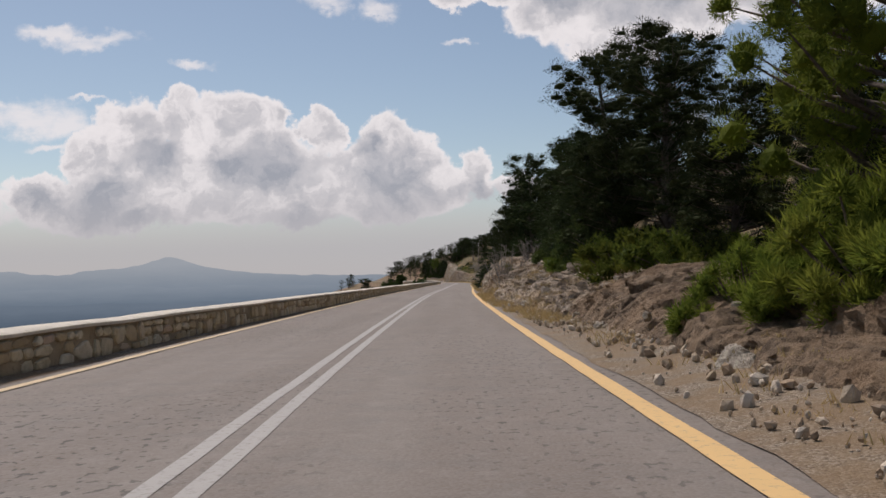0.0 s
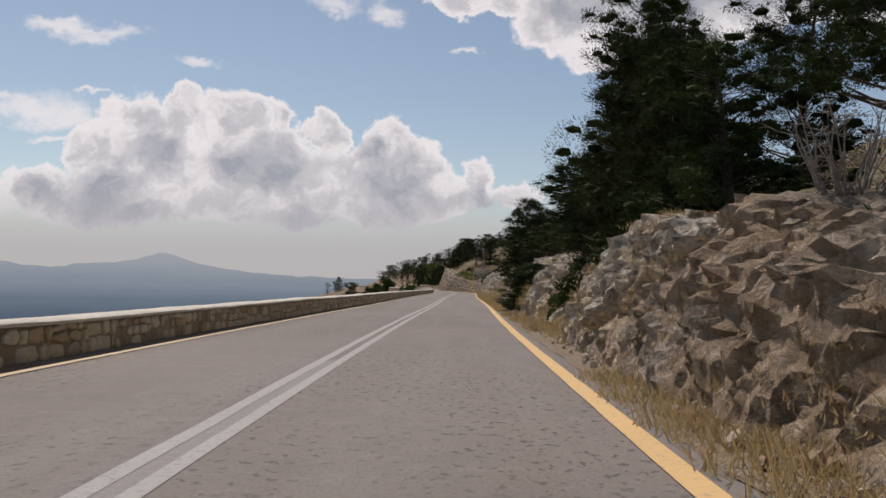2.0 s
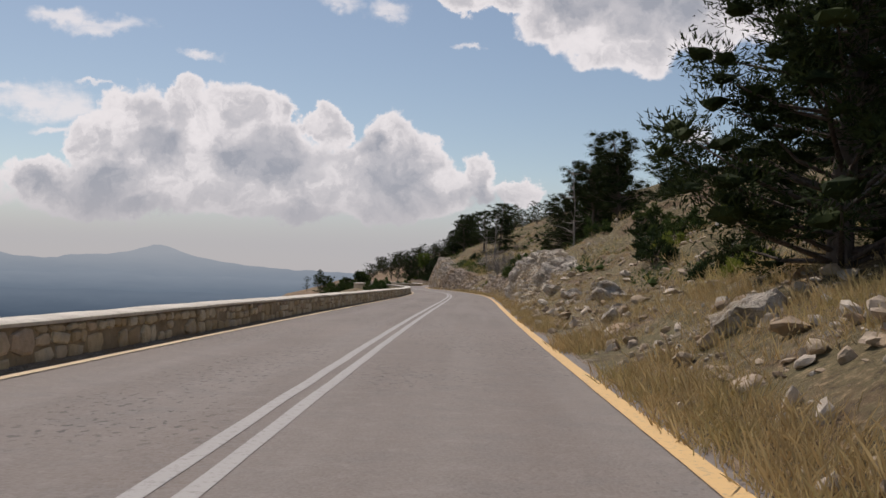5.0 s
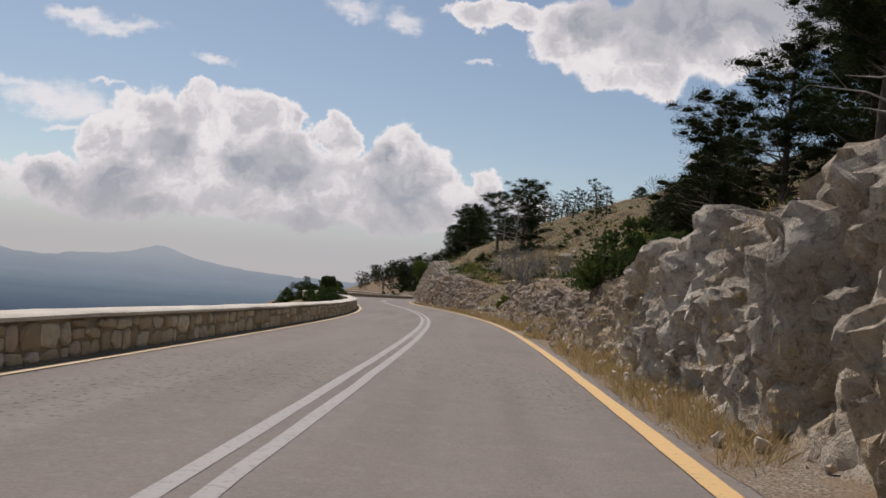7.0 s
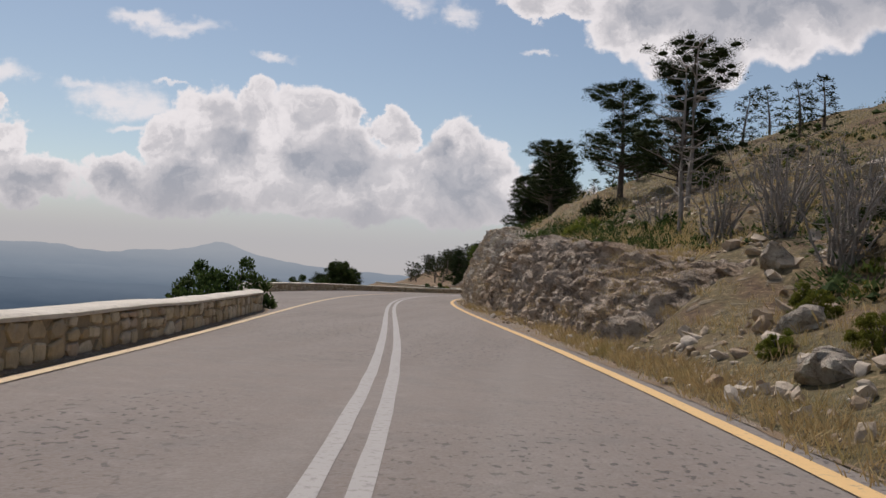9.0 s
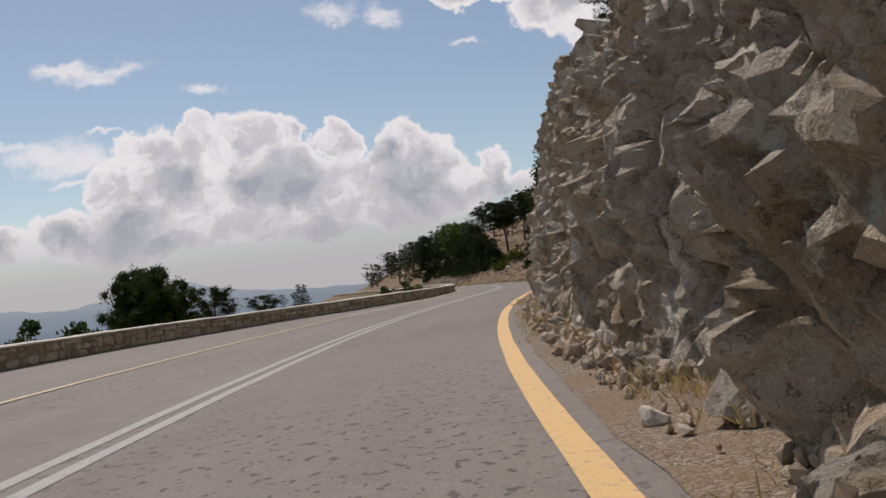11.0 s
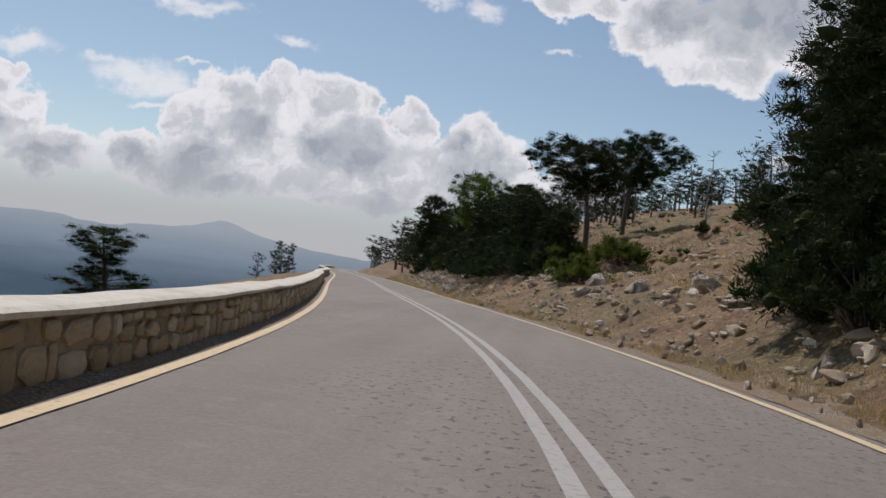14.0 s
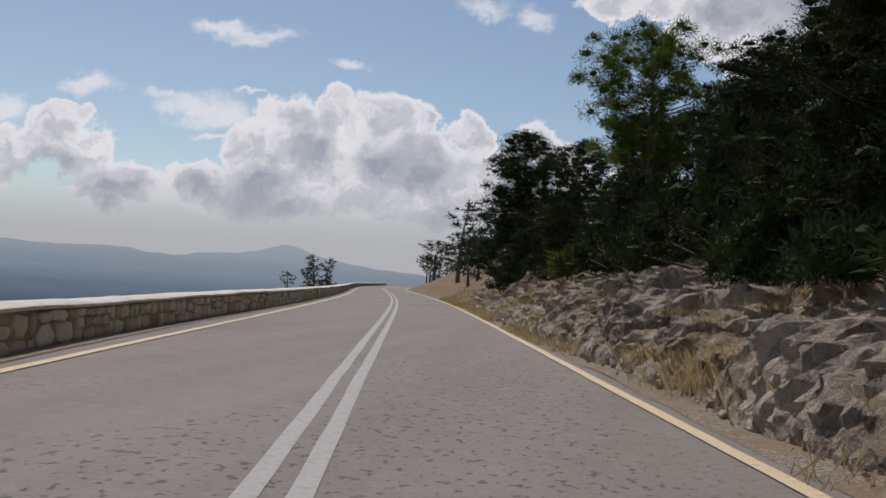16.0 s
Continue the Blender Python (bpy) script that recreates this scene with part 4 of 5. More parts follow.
def make_shrub(seed, height, spread, leaf, label, count=150, blade=(0.09, 0.04), clumps=46, name="shrub", round_leaf=False, size=(0.12, 0.27)):
    rng = random.Random(seed)
    thing = tagged(new(name), label, "shrub", "shrubs on the bank")
    bv, bf, lv, lf = [], [], [], []
    for k in range(clumps):
        a = rng.uniform(0, 6.283)
        r = spread * math.sqrt(rng.random())
        h = height * (1 - (r / spread) ** 2 * 0.6) * (0.35 + 0.65 * rng.random() ** 0.6) * (0.8 + 0.3 * math.sin(3 * a + seed))
        tip = Vector((r * math.cos(a), r * math.sin(a), h))
        tube(bv, bf, [Vector((0.1 * math.cos(a), 0.1 * math.sin(a), -0.2)), tip * 0.5 + Vector((rng.uniform(-.1, .1), rng.uniform(-.1, .1), 0)), tip], [0.03, 0.018, 0.005], 3)
        clump(lv, lf, tip * 0.95, spread * rng.uniform(*size), 0.85, count, blade[0], blade[1], rng, 0.45, round_leaf=round_leaf)
    finish_mesh("branchwork", bv, bf, M["bark"], thing, True)
    finish_mesh("foliage", lv, lf, leaf, thing)
    return thing


def make_bare(seed, height, label, name="dead_tree", stems=1, spread=1.6, mat="dead", twigs=26):
    """A leafless tree or shrub."""
    rng = random.Random(seed)
    thing = tagged(new(name), label, "dead tree" if stems == 1 else "shrub")
    tv, tf, bv, bf = [], [], [], []
    for st in range(stems):
        a = rng.uniform(0, 6.283)
        out = 0.0 if stems == 1 else spread * rng.uniform(0.2, 0.9)
        top = Vector((out * math.cos(a) + rng.uniform(-.2, .2), out * math.sin(a) + rng.uniform(-.2, .2), height * rng.uniform(0.75, 1)))
        pts = [Vector((0, 0, -0.3)) + top * f + Vector((0, 0, 0.3 * f)) + Vector((rng.uniform(-.08, .08), rng.uniform(-.08, .08), 0)) for f in (0, .2, .4, .6, .8, 1)]
        r0 = 0.12 if stems == 1 else 0.03
        tube(tv, tf, pts, [r0 * (1 - 0.85 * i / 5) for i in range(6)], 6)
        for k in range(twigs if stems == 1 else 9):
            f = rng.uniform(0.25, 1.0)
            i = min(4, int(f * 5))
            root = pts[i].lerp(pts[i + 1], f * 5 - i)
            b = rng.uniform(0, 6.283)
            l = spread * rng.uniform(0.4, 1.0) * (1.15 - 0.7 * f if stems == 1 else 0.4)
            d = Vector((math.cos(b), math.sin(b), rng.uniform(-.1, .5)))
            mid = root + d * l * 0.5 + Vector((0, 0, rng.uniform(-.1, .1)))
            tip = mid + (d + Vector((rng.uniform(-.4, .4), rng.uniform(-.4, .4), rng.uniform(-.2, .4)))) * l * 0.5
            tube(bv, bf, [root, mid, tip], [r0 * 0.28, r0 * 0.17, 0.004], 4)
            for q in range(3):
                e = mid.lerp(tip, rng.random())
                tube(bv, bf, [e, e + Vector((rng.uniform(-1, 1), rng.uniform(-1, 1), rng.uniform(-.4, .8))) * l * 0.3], [r0 * 0.12, 0.003], 3)
    finish_mesh("trunk" if stems == 1 else "branchwork", tv, tf, M[mat], thing, True)
    finish_mesh("twig_mass", bv, bf, M[mat], thing)
    return thing


def fallen_log():
    """A dead trunk lying across the dry slope, one end on the ground and a stub of a branch."""
    thing = tagged(new("fallen_log"), "dead brown pine trunk lying across the dry slope", "log")
    p = [on_road(s0, l0, land_z(s0, l0) + up) for s0, l0, up in ((120.98, 5.58, 0.06), (121.0, 5.6, 0.06), (121.6, 6.0, 0.16), (122.3, 6.6, 0.18), (123.4, 7.4, 0.12), (124.6, 8.4, 0.08), (124.62, 8.42, 0.08))]
    v, f = [], []
    tube(v, f, p, [0.005, 0.12, 0.115, 0.10, 0.085, 0.06, 0.004], 9)
    finish_mesh("trunk", v, f, M["bark"], thing, True)
    for k, e in ((2, Vector((0.1, -0.5, 0.35))), (3, Vector((-0.4, 0.3, 0.45))), (4, Vector((0.3, -0.6, 0.2)))):
        v, f = [], []
        tube(v, f, [p[k], p[k] + e * 0.6, p[k] + e * 1.3 + Vector((0, 0, 0.1))], [0.05, 0.035, 0.01], 5)
        finish_mesh("branch_stub", v, f, M["dead"], thing, True)
    return thing


used = set()


def place(thing, s, lat, size=1.0, turn=0.0, sink=0.0, wide=1.0, z=None, label=""):
    """Stands a thing on the ground; the first time the thing itself, then copies of it."""
    g = land_z(s, lat) if z is None else z
    p = on_road(s, lat, g - sink)
    m = Matrix.Translation(p) @ Matrix.Rotation(radians(turn), 4, "Z") @ Matrix.Diagonal((size * wide, size * wide, size, 1))
    if thing.name in used:
        ob = copy_thing(thing, m)
        ob.matrix_basis = m
    else:
        used.add(thing.name)
        ob = thing
        ob.matrix_basis = m
    return tagged(ob, label) if label else ob


def scatter_grass():
    """Dry grass along the shoulder and on the bank."""
    rng = random.Random(123)
    verts, faces = [], []

    def clump(s, lat, z, high, blades, wide):
        g = np.random.default_rng(rng.randrange(1 << 30))
        c = np.array(on_road(s, lat, z))
        a = g.uniform(0, 6.2832, blades)
        r = wide * np.sqrt(g.random(blades))
        out = np.stack([np.cos(a), np.sin(a), 0 * a], axis=1)
        b = c + out * r[:, None] + np.array((0, 0, -0.02))
        l = (high * g.uniform(0.4, 1.1, blades))[:, None]
        d = unit(g.uniform(-.75, .75, (blades, 3)) + np.array((0, 0, 1.15)))
        t = np.stack([-np.sin(a + 1), np.cos(a + 1), 0 * a], axis=1) * 0.0062
        bow = (d * np.array((1, 1, 0)) - np.array((0, 0, 0.2))) * l * 0.12
        quad = np.stack([b - t, b + t, b + d * l * 0.6 + t * 0.6, b + d * l + bow], axis=1)
        o = len(verts)
        verts.extend(quad.reshape(-1, 3).tolist())
        faces.extend([(o + 4 * i, o + 4 * i + 1, o + 4 * i + 2, o + 4 * i + 3) for i in range(blades)])

    # along from, to, clumps, height, farthest above the foot
    for s0, s1, count, high, reach in ((-4, 20, 120, 0.16, 2.0), (20, 66, 2000, 0.22, 3.0), (66, 97, 1300, 0.24, 0.5), (95, 165, 4600, 0.26, 10.0), (165, 200, 1500, 0.26, 4.0), (196, 240, 3200, 0.28, 11.0), (106, 140, 2200, 0.30, 5.0),
                                       (234, 265, 600, 0.26, 3.0), (265, 332, 700, 0.16, 0.0), (332, 408, 3400, 0.16, 9.0), (400, 470, 900, 0.32, 1.4)):
        for _ in range(count):
            s = rng.uniform(s0, s1)
            foot = lerp_table(BANK, s)[0]
            lat = max(3.35, foot - 0.55 + 0.75 * rng.random()) if rng.random() < (0.3 if reach > 4 else 0.5) else foot + reach * rng.random()
            if noise.noise((s * 0.3, lat * 0.5, 6.0)) < -0.15:
                continue
            z = rock_z(s, lat) if lat > foot else 0.02 + 0.13 * (lat - 3.4)
            clump(s, lat, z, high * rng.uniform(0.3, 1.15) * (0.55 if lat > foot and rocky(s) > 0.6 else 1.0), 22, 0.30)
    # tall straw on the ledges
    for s, lat in ((190, 4.3), (191.2, 4.2), (196, 4.3), (203, 4.2), (204, 4.1), (184, 4.3), (186, 4.2), (414, 4.0), (415.5, 4.1), (417, 4.0), (412.5, 4.2), (418.5, 4.3), (413.5, 3.9), (51, 4.0), (66, 4.0)):
        for _ in range(6):
            ds, dl = rng.uniform(-.8, .8), rng.uniform(-.2, .5)
            clump(s + ds, lat + dl, max(0.1, land_z(s + ds, lat + dl) * 0.6), 0.55, 26, 0.4)
    # a broad straw tussock high on the cliff
    for _ in range(80):
        ds, dl = rng.uniform(-.8, .8), rng.uniform(-.35, .1)
        clump(308.3 + ds, 4.55 + dl, 2.5 + rng.uniform(-.5, .6), 0.36, 30, 0.3)
    tagged(finish_mesh("dry_grass", verts, faces, M["straw"]), "straw-coloured dry grass on the shoulder and bank", "grass", kind="stuff")


def scatter_scrub():
    """Low thorny scrub and tussocks over the open hillside."""
    rng = random.Random(321)
    for name, mat, count, label in (("hill_scrub", "leaf", 6000, "low dark green scrub dotted over the hillside"), ("hill_tussocks", "straw", 11000, "straw-coloured tussocks over the hillside")):
        verts, faces = [], []
        for k in range(count):
            s = rng.uniform(-5, 470) if k % 5 < 3 else rng.uniform(190, 264)
            lat = 5.5 + 50 * rng.random() ** 2.4
            foot, high, run, slope = lerp_table(BANK, s)
            if lat < foot + run + 0.6 or noise.noise((s * 0.08, lat * 0.12, 4.0 if mat == "leaf" else 8.0)) < -0.05:
                continue
            r = rng.uniform(0.15, 0.55) * (1 + lat / 30)
            c = on_road(s, lat, land_z(s, lat) + r * 0.25)
            if mat == "leaf":
                tuft(verts, faces, c, r, 0.7, 36, 0.16, 0.06, rng, 0.4, 0.35)
            else:
                tuft(verts, faces, c, r * 0.8, 0.4, 22, 0.24, 0.028, rng, 1.3, 0.0)
        tagged(finish_mesh(name, verts, faces, M[mat]), label, "scrub" if mat == "leaf" else "grass", kind="stuff")


def join_wood(name, things, spots, label):
    """Many far trees in one object: trunks and crowns."""
    parts = []
    for thing in things:
        for ob in thing.children:
            if ob.name.startswith(("trunk", "crown")):
                me = ob.data
                v = np.array([tuple(q.co) for q in me.vertices])
                f = [tuple(q.vertices) for q in me.polygons]
                parts.append((thing, ob.name.startswith("crown"), v, f))
    verts, faces, leafy = [], [], []
    for k, s, lat, size, turn in spots:
        p = on_road(s, lat, land_z(s, lat) - 0.1)
        c, n = math.cos(turn), math.sin(turn)
        m = np.array(((c * size * 1.2, n * size * 1.2, 0), (-n * size * 1.2, c * size * 1.2, 0), (0, 0, size)))
        for thing, crown, v, f in parts:
            if thing is things[k]:
                o = len(verts)
                verts.extend((v @ m + np.array(p)).tolist())
                faces.extend([tuple(o + i for i in q) for q in f])
                leafy.extend([1 if crown else 0] * len(f))
    ob = finish_mesh(name, verts, faces, M["bark"])
    ob.data.materials.append(M["needle"])
    ob.data.polygons.foreach_set("material_index", leafy)
    return tagged(ob, label, "wood", kind="stuff")

# ---------------------------------------------------------------- the place
build_ground()
build_road()
parapet = build_parapet()
build_distance()
for a, b, wild, label in ROCKS:
    build_rock(a, b, wild, label)
scatter_rubble()
scatter_boulders()
scatter_grass()
scatter_scrub()

umbrella = lambda g: 0.55 + 0.6 * math.sin(min(1, g * 1.05) * math.pi * 0.85)
cone = lambda g: (1.0 - g) ** 0.55 * 0.80 + 0.20
irregular = lambda g: 0.75 + 0.3 * math.sin(g * 9) - 0.45 * g * g
oval = lambda g: math.sin(math.pi * (0.12 + 0.8 * g)) ** 0.7
dark_label = "dark green pine with layered branches on the slope"
pine_a = make_tree(1, 8.5, 2.9, 0.30, irregular, M["needle"], dark_label, "pine tree")
pine_b = make_tree(2, 8.0, 2.6, 0.10, cone, M["needle"], "dense dark conifer with branches to the ground", "pine tree", pads=135, flat=0.55, size=(0.15, 0.29))
pine_c = make_tree(3, 8.0, 2.8, 0.55, umbrella, M["needle"], "flat-topped pine with a bare trunk on the slope", "pine tree", pads=100, count=260, lean=0.14, flat=0.6, size=(0.13, 0.24), heart=0.4)
pine_d = make_tree(4, 9.0, 3.4, 0.22, irregular, M["needle"], "spreading old pine with dark layered boughs", "pine tree", pads=110, trunk_r=0.2)
pine_g = make_tree(8, 8.0, 3.6, 0.12, irregular, M["needle"], "dense old pine overhanging the rock cutting", "pine tree", pads=170, trunk_r=0.22, count=170)
pine_e = make_tree(5, 7.0, 2.6, 0.04, oval, M["needle_y"], "bushy young pine beside the road, sunlight put into its needle colour", "pine tree", pads=130, count=560, blade=(0.075, 0.015), flat=0.8, size=(0.09, 0.17), heart=0.6)
pine_f = make_tree(6, 9.0, 2.5, 0.46, umbrella, M["needle_g"], "tall pine with rounded lighter green crown", "pine tree", pads=90, flat=0.7, count=330, blade=(0.12, 0.030), size=(0.14, 0.24), heart=0.35)
slim = make_tree(9, 6.5, 1.7, 0.52, oval, M["leaf"], "slender broadleaf tree with a pale bare trunk", "tree", pads=36, count=70, blade=(0.12, 0.08), name="broadleaf_tree", flat=0.8, trunk_r=0.09, round_leaf=True, bark="dead")
broad = make_tree(7, 7.5, 3.3, 0.22, oval, M["leaf"], "leafy green broadleaf tree at the end of the cliff", "tree", pads=150, count=150, blade=(0.13, 0.09), name="broadleaf_tree", flat=0.9, round_leaf=True, size=(0.13, 0.24), heart=0.6)
shrub_d = make_shrub(21, 1.7, 1.3, M["leaf"], "dark green shrub on the bank", blade=(0.09, 0.055), round_leaf=True)
shrub_g = make_shrub(22, 1.3, 1.2, M["needle_g"], "fresh green juniper shrub on the stony bank")
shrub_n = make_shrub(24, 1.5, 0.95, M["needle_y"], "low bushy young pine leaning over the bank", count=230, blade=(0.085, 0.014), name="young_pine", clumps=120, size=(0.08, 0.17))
shrub_y = make_shrub(23, 1.6, 0.9, M["leaf_y"], "yellow-green leafy shrub beside the rocks", count=260, blade=(0.065, 0.032), round_leaf=True)
shrub_k = make_shrub(28, 1.6, 1.25, M["needle"], "dark green juniper shrub under the pines", count=150, blade=(0.10, 0.03), clumps=60, size=(0.11, 0.24))
bare_shrub = make_bare(31, 2.2, "bare grey shrub with many thin stems", "bare_shrub", 22, 1.0, twigs=9)
dead = make_bare(32, 6.5, "dead standing pine, grey and leafless", spread=2.0)

for thing, s, lat, size, wide in (
        (pine_e, 10.8, 6.9, 1.1, 0.84), (pine_b, 16, 8.6, .5, 1.2), (pine_b, 20, 7.6, .5, 1.2), (pine_d, 28, 8.0, .7, 1.1), (pine_b, 29, 6.6, .6, 1.0), (pine_b, 33, 6.7, .6, 1.0), (pine_b, 37, 7.2, .6, 1.2), (pine_b, 45, 7.8, .7, 1.1), (pine_d, 40, 8.5, 0.95, 1.0), (pine_a, 64, 8.6, .6, 1.1), (pine_d, 60, 9.5, .55, 1.0), (pine_d, 83, 8.1, 1.0, 0.95), (pine_b, 70, 6.6, .45, 1.3), (pine_a, 33, 9.5, 0.9, 1.1), (pine_d, 24, 11, .55, 1.1), (pine_a, 9, 10, .9, 1.0),
        (pine_b, 58, 8.2, 0.45, 0.9), (pine_a, 50, 8.6, 0.75, 1.0), (pine_b, 71.5, 6.8, 0.85, 0.9), (pine_b, 75.2, 6.9, 0.9, 0.95), (shrub_d, 74.0, 5.2, 1.0, 1.0), (pine_g, 79.5, 8.4, 0.8, 1.1), (pine_d, 74, 10.5, 0.8, 1.0), (pine_d, 69, 7.4, .6, 1.2),
        (pine_d, 96, 7.2, 0.42, 1.5), (pine_b, 98, 8.5, 0.45, 1.5), (pine_g, 103, 8.0, .74, 1.35), (pine_d, 100, 9.8, .55, 1.3), (pine_b, 101, 8.4, .45, 1.4), (pine_d, 91, 9.0, .65, 1.0), (pine_a, 107, 8.6, .5, 1.2), (pine_d, 108, 11.5, .6, 1.1), (pine_a, 117, 12.5, .8, 1.0),
        (pine_b, 136, 7.2, .98, 1.15), (pine_b, 139, 9.4, 0.8, 1.2), (pine_d, 200, 9.2, .62, 1.1), (pine_b, 205, 10.5, .55, 1.2), (pine_a, 194, 9.4, .7, 1.1), (pine_c, 190, 10.2, .75, 1.0), (pine_d, 187, 11.6, .75, 1.0), (pine_a, 192, 10.8, .75, 1.1), (pine_d, 197, 13.2, .8, 1.1), (pine_a, 147, 14.5, .9, 1.0), (pine_a, 158, 19, .8, 1.0),
        (pine_d, 207, 20, .7, 1.2), (pine_a, 212, 23, .8, 1.0), (pine_a, 203, 24, .8, 1.2), (pine_d, 222, 26, .7, 1.0), (pine_b, 238, 19, .4, 1.2), (pine_d, 229, 17, .6, 1.0), (pine_a, 226, 18, .7, 1.0), (pine_b, 322, 34, .7, 1.0),
        (pine_d, 259, 12.7, .8, 1.1), (pine_a, 264, 11, .75, 1.2), (pine_a, 286, 9.5, .7, 1.2), (pine_b, 297, 7.6, .62, 1.1), (pine_b, 300, 8.6, .7, 1.1), (pine_d, 297, 10.0, .75, 1.1), (pine_d, 306, 10.5, .75, 1.1), (pine_a, 315, 10.0, .7, 1.2),
        (slim, 344, 6.4, 1.0, 1.0), (pine_b, 349, 9.6, .9, 1.1), (pine_b, 356, 10.2, 1.0, 1.1), (pine_b, 353, 12, 1.05, 1.1), (pine_d, 361, 11, .95, 1.1), (pine_b, 359, 13, 1.1, 1.1), (pine_b, 347, 8.6, 1.0, 1.0), (pine_b, 338, 10.0, .9, 1.2), (pine_d, 348, 11.5, .9, 1.1), (pine_b, 364, 9.6, .75, 1.1), (pine_b, 371, 7.4, .95, 1.1), (pine_b, 369, 7.2, .7, 1.2), (pine_b, 366.5, 7.6, .6, 1.2), (pine_b, 400, 7.6, .4, 1.4), (pine_b, 404, 7.2, .5, 1.3), (pine_d, 407, 7.4, .55, 1.2), (pine_b, 373, 9.0, 1.05, 1.1), (pine_b, 376, 10.5, .8, 1.1), (pine_d, 378, 14.5, .85, 1.0), (pine_a, 368, 15.5, .9, 1.0),
        (pine_c, 421, 14.6, 1.0, 1.2), (pine_c, 425.5, 18.5, 1.0, 1.1), (pine_f, 437.5, 8.8, .95, 1.0), (pine_b, 430, 9.5, .7, 1.3), (pine_b, 425, 11, .7, 1.3), (pine_d, 444, 10, .7, 1.1),
        (pine_d, 418, 7.4, .5, 1.1), (pine_b, 415.5, 6.8, .62, 1.2), (pine_d, 412, 6.9, .5, 1.2), (pine_b, 456, 6.8, 1.05, 1.15), (pine_d, 414, 8.2, .6, 1.1), (pine_a, 409, 9.4, .45, 1.2), (pine_b, 426, 8.6, .55, 1.3), (pine_d, 421, 9.6, .55, 1.2), (pine_a, 448, 8.0, .8, 1.1), (pine_a, 427, 11, .6, 1.1), (pine_d, 434, 12, .7, 1.0),
        (broad, 337, 6.8, 1.1, 1.15), (broad, 341.5, 8.2, 1.2, 1.1), (pine_d, 440, -23, 0.85, 1.6), (pine_b, 318, -15.5, .6, 1.0), (pine_b, 323, -18, .75, 1.0), (pine_d, 327, -15, .6, 1.0), (broad, 313.5, -12.0, .66, 0.9)):
    place(thing, s, lat, size, s * 37 % 360, 0.1, wide)
place(dead, 250, 10.5, 0.95, 40)
place(dead, 243.5, 8.2, 0.8, 200)
place(dead, 415, 21, .9, 140)
place(dead, 184, 8.2, .8, 250)
place(bare_shrub, 51, 4.5, 1.25, 0)
place(pine_b, 86.0, 4.2, 0.25, 20, 0.1, 2.1, 0.12, 'low spreading young conifer at the foot of the rock')
place(pine_b, 87.4, 4.6, 0.25, 200, 0.1, 1.8, 0.12, 'low spreading young conifer at the foot of the rock')
fallen_log()
for s, lat, size in ((233, 8.0, 1.0), (235, 9.4, .9), (237, 8.6, 1.1), (239.5, 8.0, .9), (231, 10.5, 1.0), (241, 10.5, .9), (246, 8.2, .8), (61, 6.6, .8), (428, 6.2, .8)):
    place(bare_shrub, s, lat, size, s * 61 % 360, 0.1, 1.3)
for thing, s, lat, size in (
        (shrub_y, 54.5, 5.3, 1.1), (shrub_d, 245.5, -5.1, 1.35), (shrub_d, 248, -6.0, 1.2), (shrub_y, 183, 4.6, .5), (shrub_k, 368, 5.9, 1.2), (shrub_k, 370, 6.3, 1.4), (shrub_k, 398, 6.4, 1.1), (shrub_k, 401, 6.2, 1.3), (shrub_k, 404, 6.0, 1.3), (shrub_k, 407, 6.0, 1.4), (shrub_k, 411, 6.3, 1.3), (shrub_k, 413, 6.0, 1.4), (shrub_k, 416, 5.9, 1.2), (shrub_y, 224, 5.0, .35), (shrub_y, 226.5, 5.4, .4), (shrub_y, 228, 4.9, .3), (shrub_y, 230, 6.2, .45), (shrub_y, 414.5, 4.6, .4), (shrub_n, 12.0, 5.5, 1.2), (shrub_n, 9.2, 6.0, 1.5), (shrub_n, 10.4, 6.0, 1.3), (shrub_n, 8.2, 6.6, 1.6), (shrub_d, 192.2, 5.6, 1.3), (shrub_g, 20, 6.6, 1.2), (shrub_g, 24, 6.2, 1.3), (shrub_g, 27.5, 6.4, 1.2), (shrub_d, 31, 6.4, 1.2), (shrub_g, 34, 6.2, 1.1), (shrub_g, 37, 6.8, 1.2), (shrub_d, 43, 6.6, 1.0), (shrub_g, 391, 6.6, 1.1), (shrub_g, 399, 8.0, 1.3), (shrub_g, 396, 10, 1.2), (shrub_k, 404, 9, 1.3),
        (shrub_y, 358, -6.6, 1.7), (shrub_g, 356, -7.6, 2.2), (shrub_g, 360, -7.4, 2.2), (shrub_d, 360.5, -8.6, 2.0), (shrub_d, 309.5, -14.0, 2.2), (shrub_d, 306, -16.0, 2.2), (shrub_k, 417, 7.0, 1.7), (shrub_k, 421, 6.8, 1.9), (pine_b, 424, 7.2, .42), (shrub_k, 428, 6.6, 1.8), (pine_b, 431, 6.8, .42), (shrub_g, 435, 6.6, 1.5), (pine_b, 439, 6.2, .42), (shrub_k, 445, 6.0, 1.6), (pine_b, 450, 5.8, .42), (shrub_k, 412, 8.4, 1.6), (shrub_k, 408, 9.0, 1.8)):
    place(thing, s, lat, size, s * 53 % 360, 0.1)
scrub_d = make_shrub(25, 1.5, 1.2, M["leaf"], "dark green thorny shrub on the dry hillside", count=30, blade=(0.22, 0.13), clumps=28)
scrub_g = make_shrub(26, 1.3, 1.1, M["needle"], "dark juniper shrub on the dry hillside", count=30, blade=(0.22, 0.11), clumps=28)
scrub_y = make_shrub(27, 1.0, 0.9, M["leaf_y"], "yellowing low shrub on the dry hillside", count=30, blade=(0.18, 0.09), clumps=22)
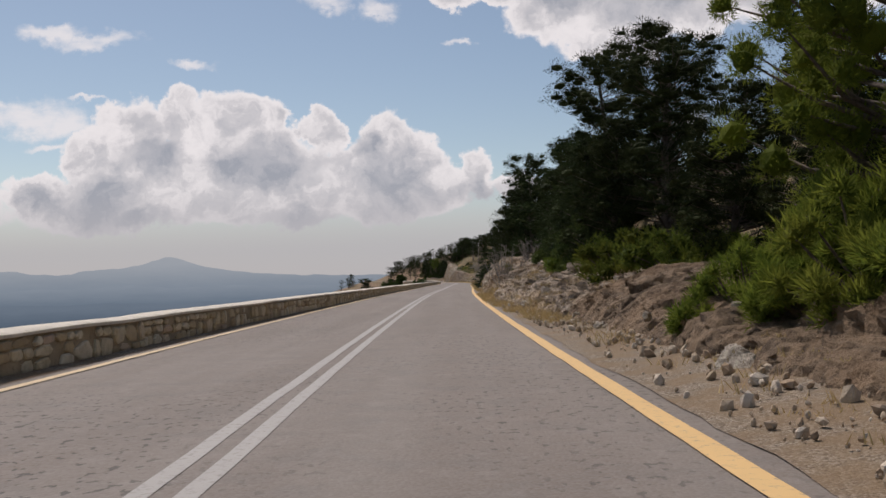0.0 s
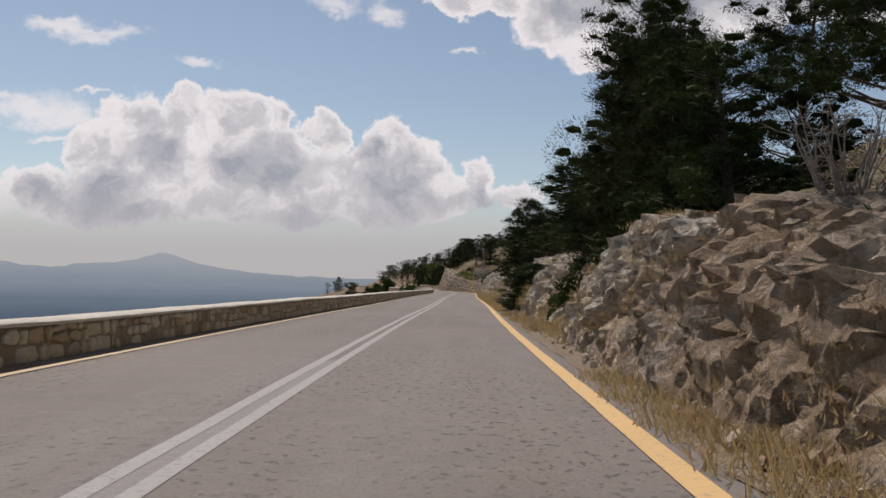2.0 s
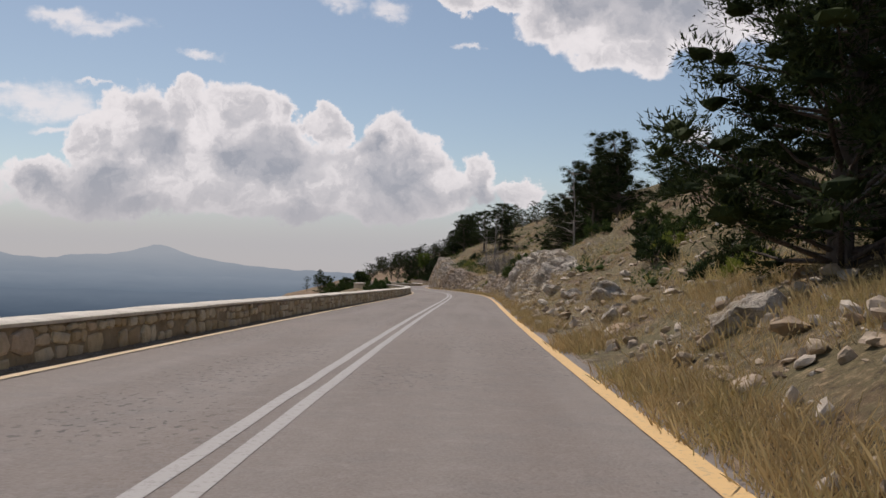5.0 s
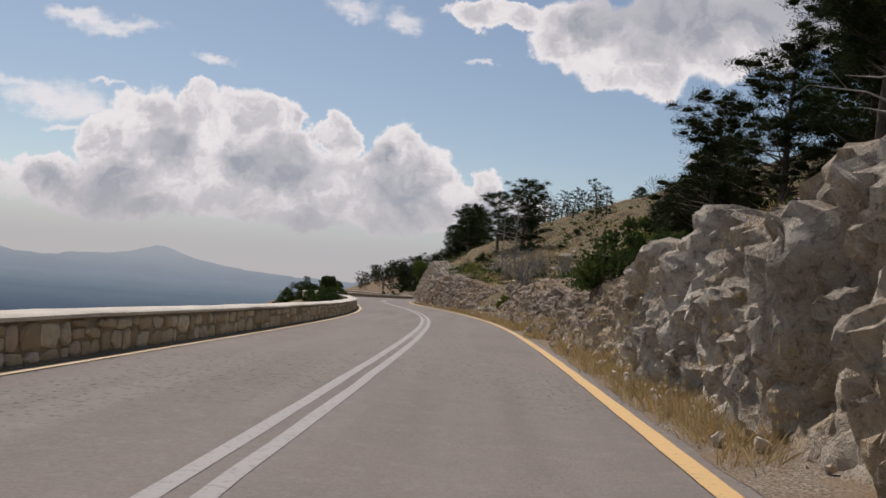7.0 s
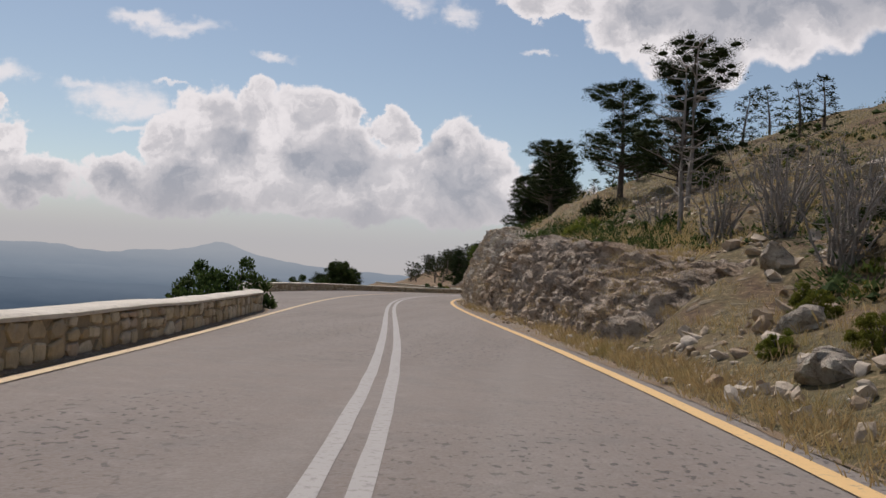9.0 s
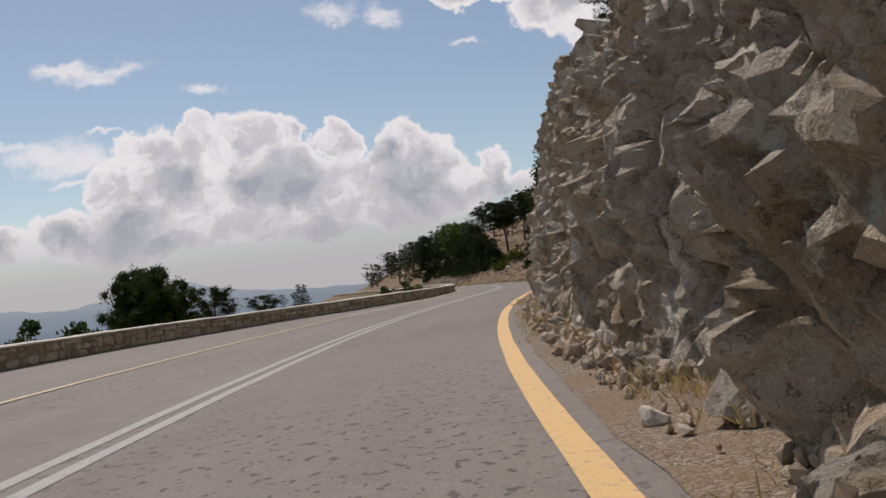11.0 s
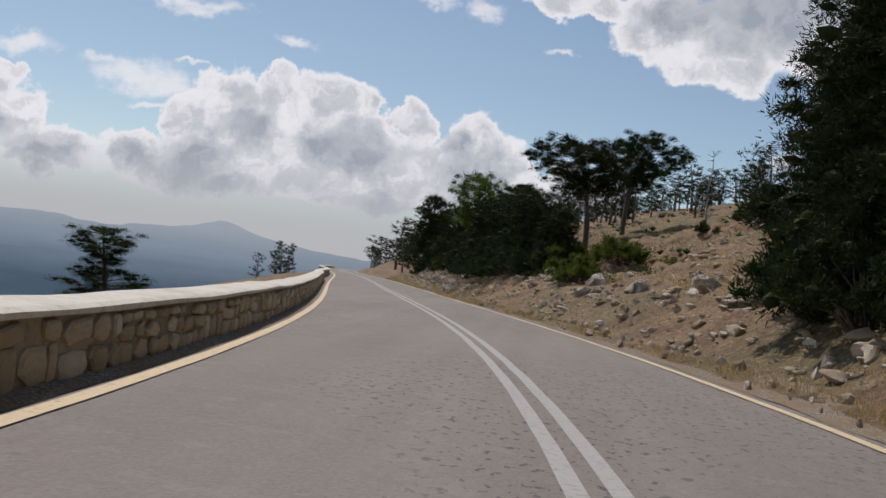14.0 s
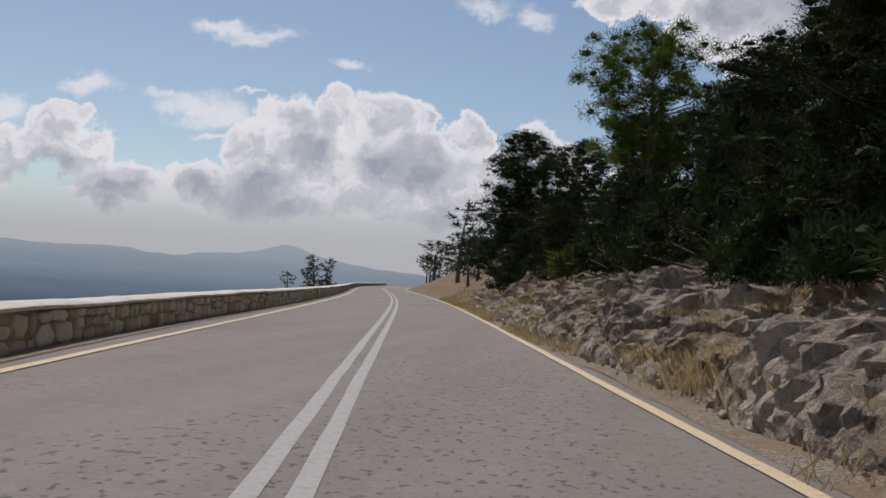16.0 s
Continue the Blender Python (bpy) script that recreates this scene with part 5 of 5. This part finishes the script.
far_a = make_tree(41, 8.0, 2.8, 0.25, irregular, M["needle"], "dark pine in the wood farther along the slope", "pine tree", pads=30, count=16, blade=(0.30, 0.11))
far_b = make_tree(42, 7.0, 2.4, 0.08, cone, M["needle"], "dense dark conifer in the wood farther along the slope", "pine tree", pads=32, count=16, blade=(0.30, 0.11))
far_c = make_tree(43, 8.0, 2.8, 0.5, umbrella, M["needle"], "flat-topped pine on the ridge", "pine tree", pads=22, count=16, blade=(0.30, 0.11))
rng = random.Random(5)
for k in range(6):
    s, lat = rng.uniform(585, 620), rng.uniform(-22, -13)
    place(rng.choice((far_a, far_b)), s, lat, rng.uniform(.9, 1.15), rng.uniform(0, 360), 0.1, 1.0)
for k in range(45):
    s, lat = rng.uniform(330, 440), rng.uniform(24, 75)
    place(rng.choice((far_a, far_b, far_c)), s, lat, rng.uniform(0.6, .95), rng.uniform(0, 360), 0.1, 1.15)
for k in range(30):
    s, lat = rng.uniform(268, 330), rng.uniform(13, 26)
    place(rng.choice((far_a, far_b, far_b)), s, lat, rng.uniform(0.35, .6), rng.uniform(0, 360), 0.1, 1.2)
for k in range(210):
    s, lat = rng.uniform(112, 262), 7.5 + 34 * rng.random() ** 1.5
    place(rng.choice((scrub_d, scrub_g, scrub_d, scrub_y, scrub_g)), s, lat, rng.uniform(0.3, .95), rng.uniform(0, 360), 0.1)
for k in range(46):
    s, lat = rng.uniform(338, 412), rng.uniform(9, 24)
    place(rng.choice((scrub_d, scrub_g, shrub_d, scrub_y)), s, lat, rng.uniform(0.6, 1.3) * 0.8, rng.uniform(0, 360), 0.1)
wood = [(rng.choice((0, 1, 0, 2)), rng.uniform(440, 665), rng.uniform(6, 85), rng.uniform(0.6, 1.0), rng.uniform(0, 6.28)) for k in range(190)] + [(rng.choice((0, 1, 2)), rng.uniform(470, 600), rng.uniform(5, 22), rng.uniform(0.4, 0.7), rng.uniform(0, 6.28)) for k in range(45)]
join_wood("far_wood", (far_a, far_b, far_c), wood, "dark pine wood covering the far slope")
wall_stones(parapet)
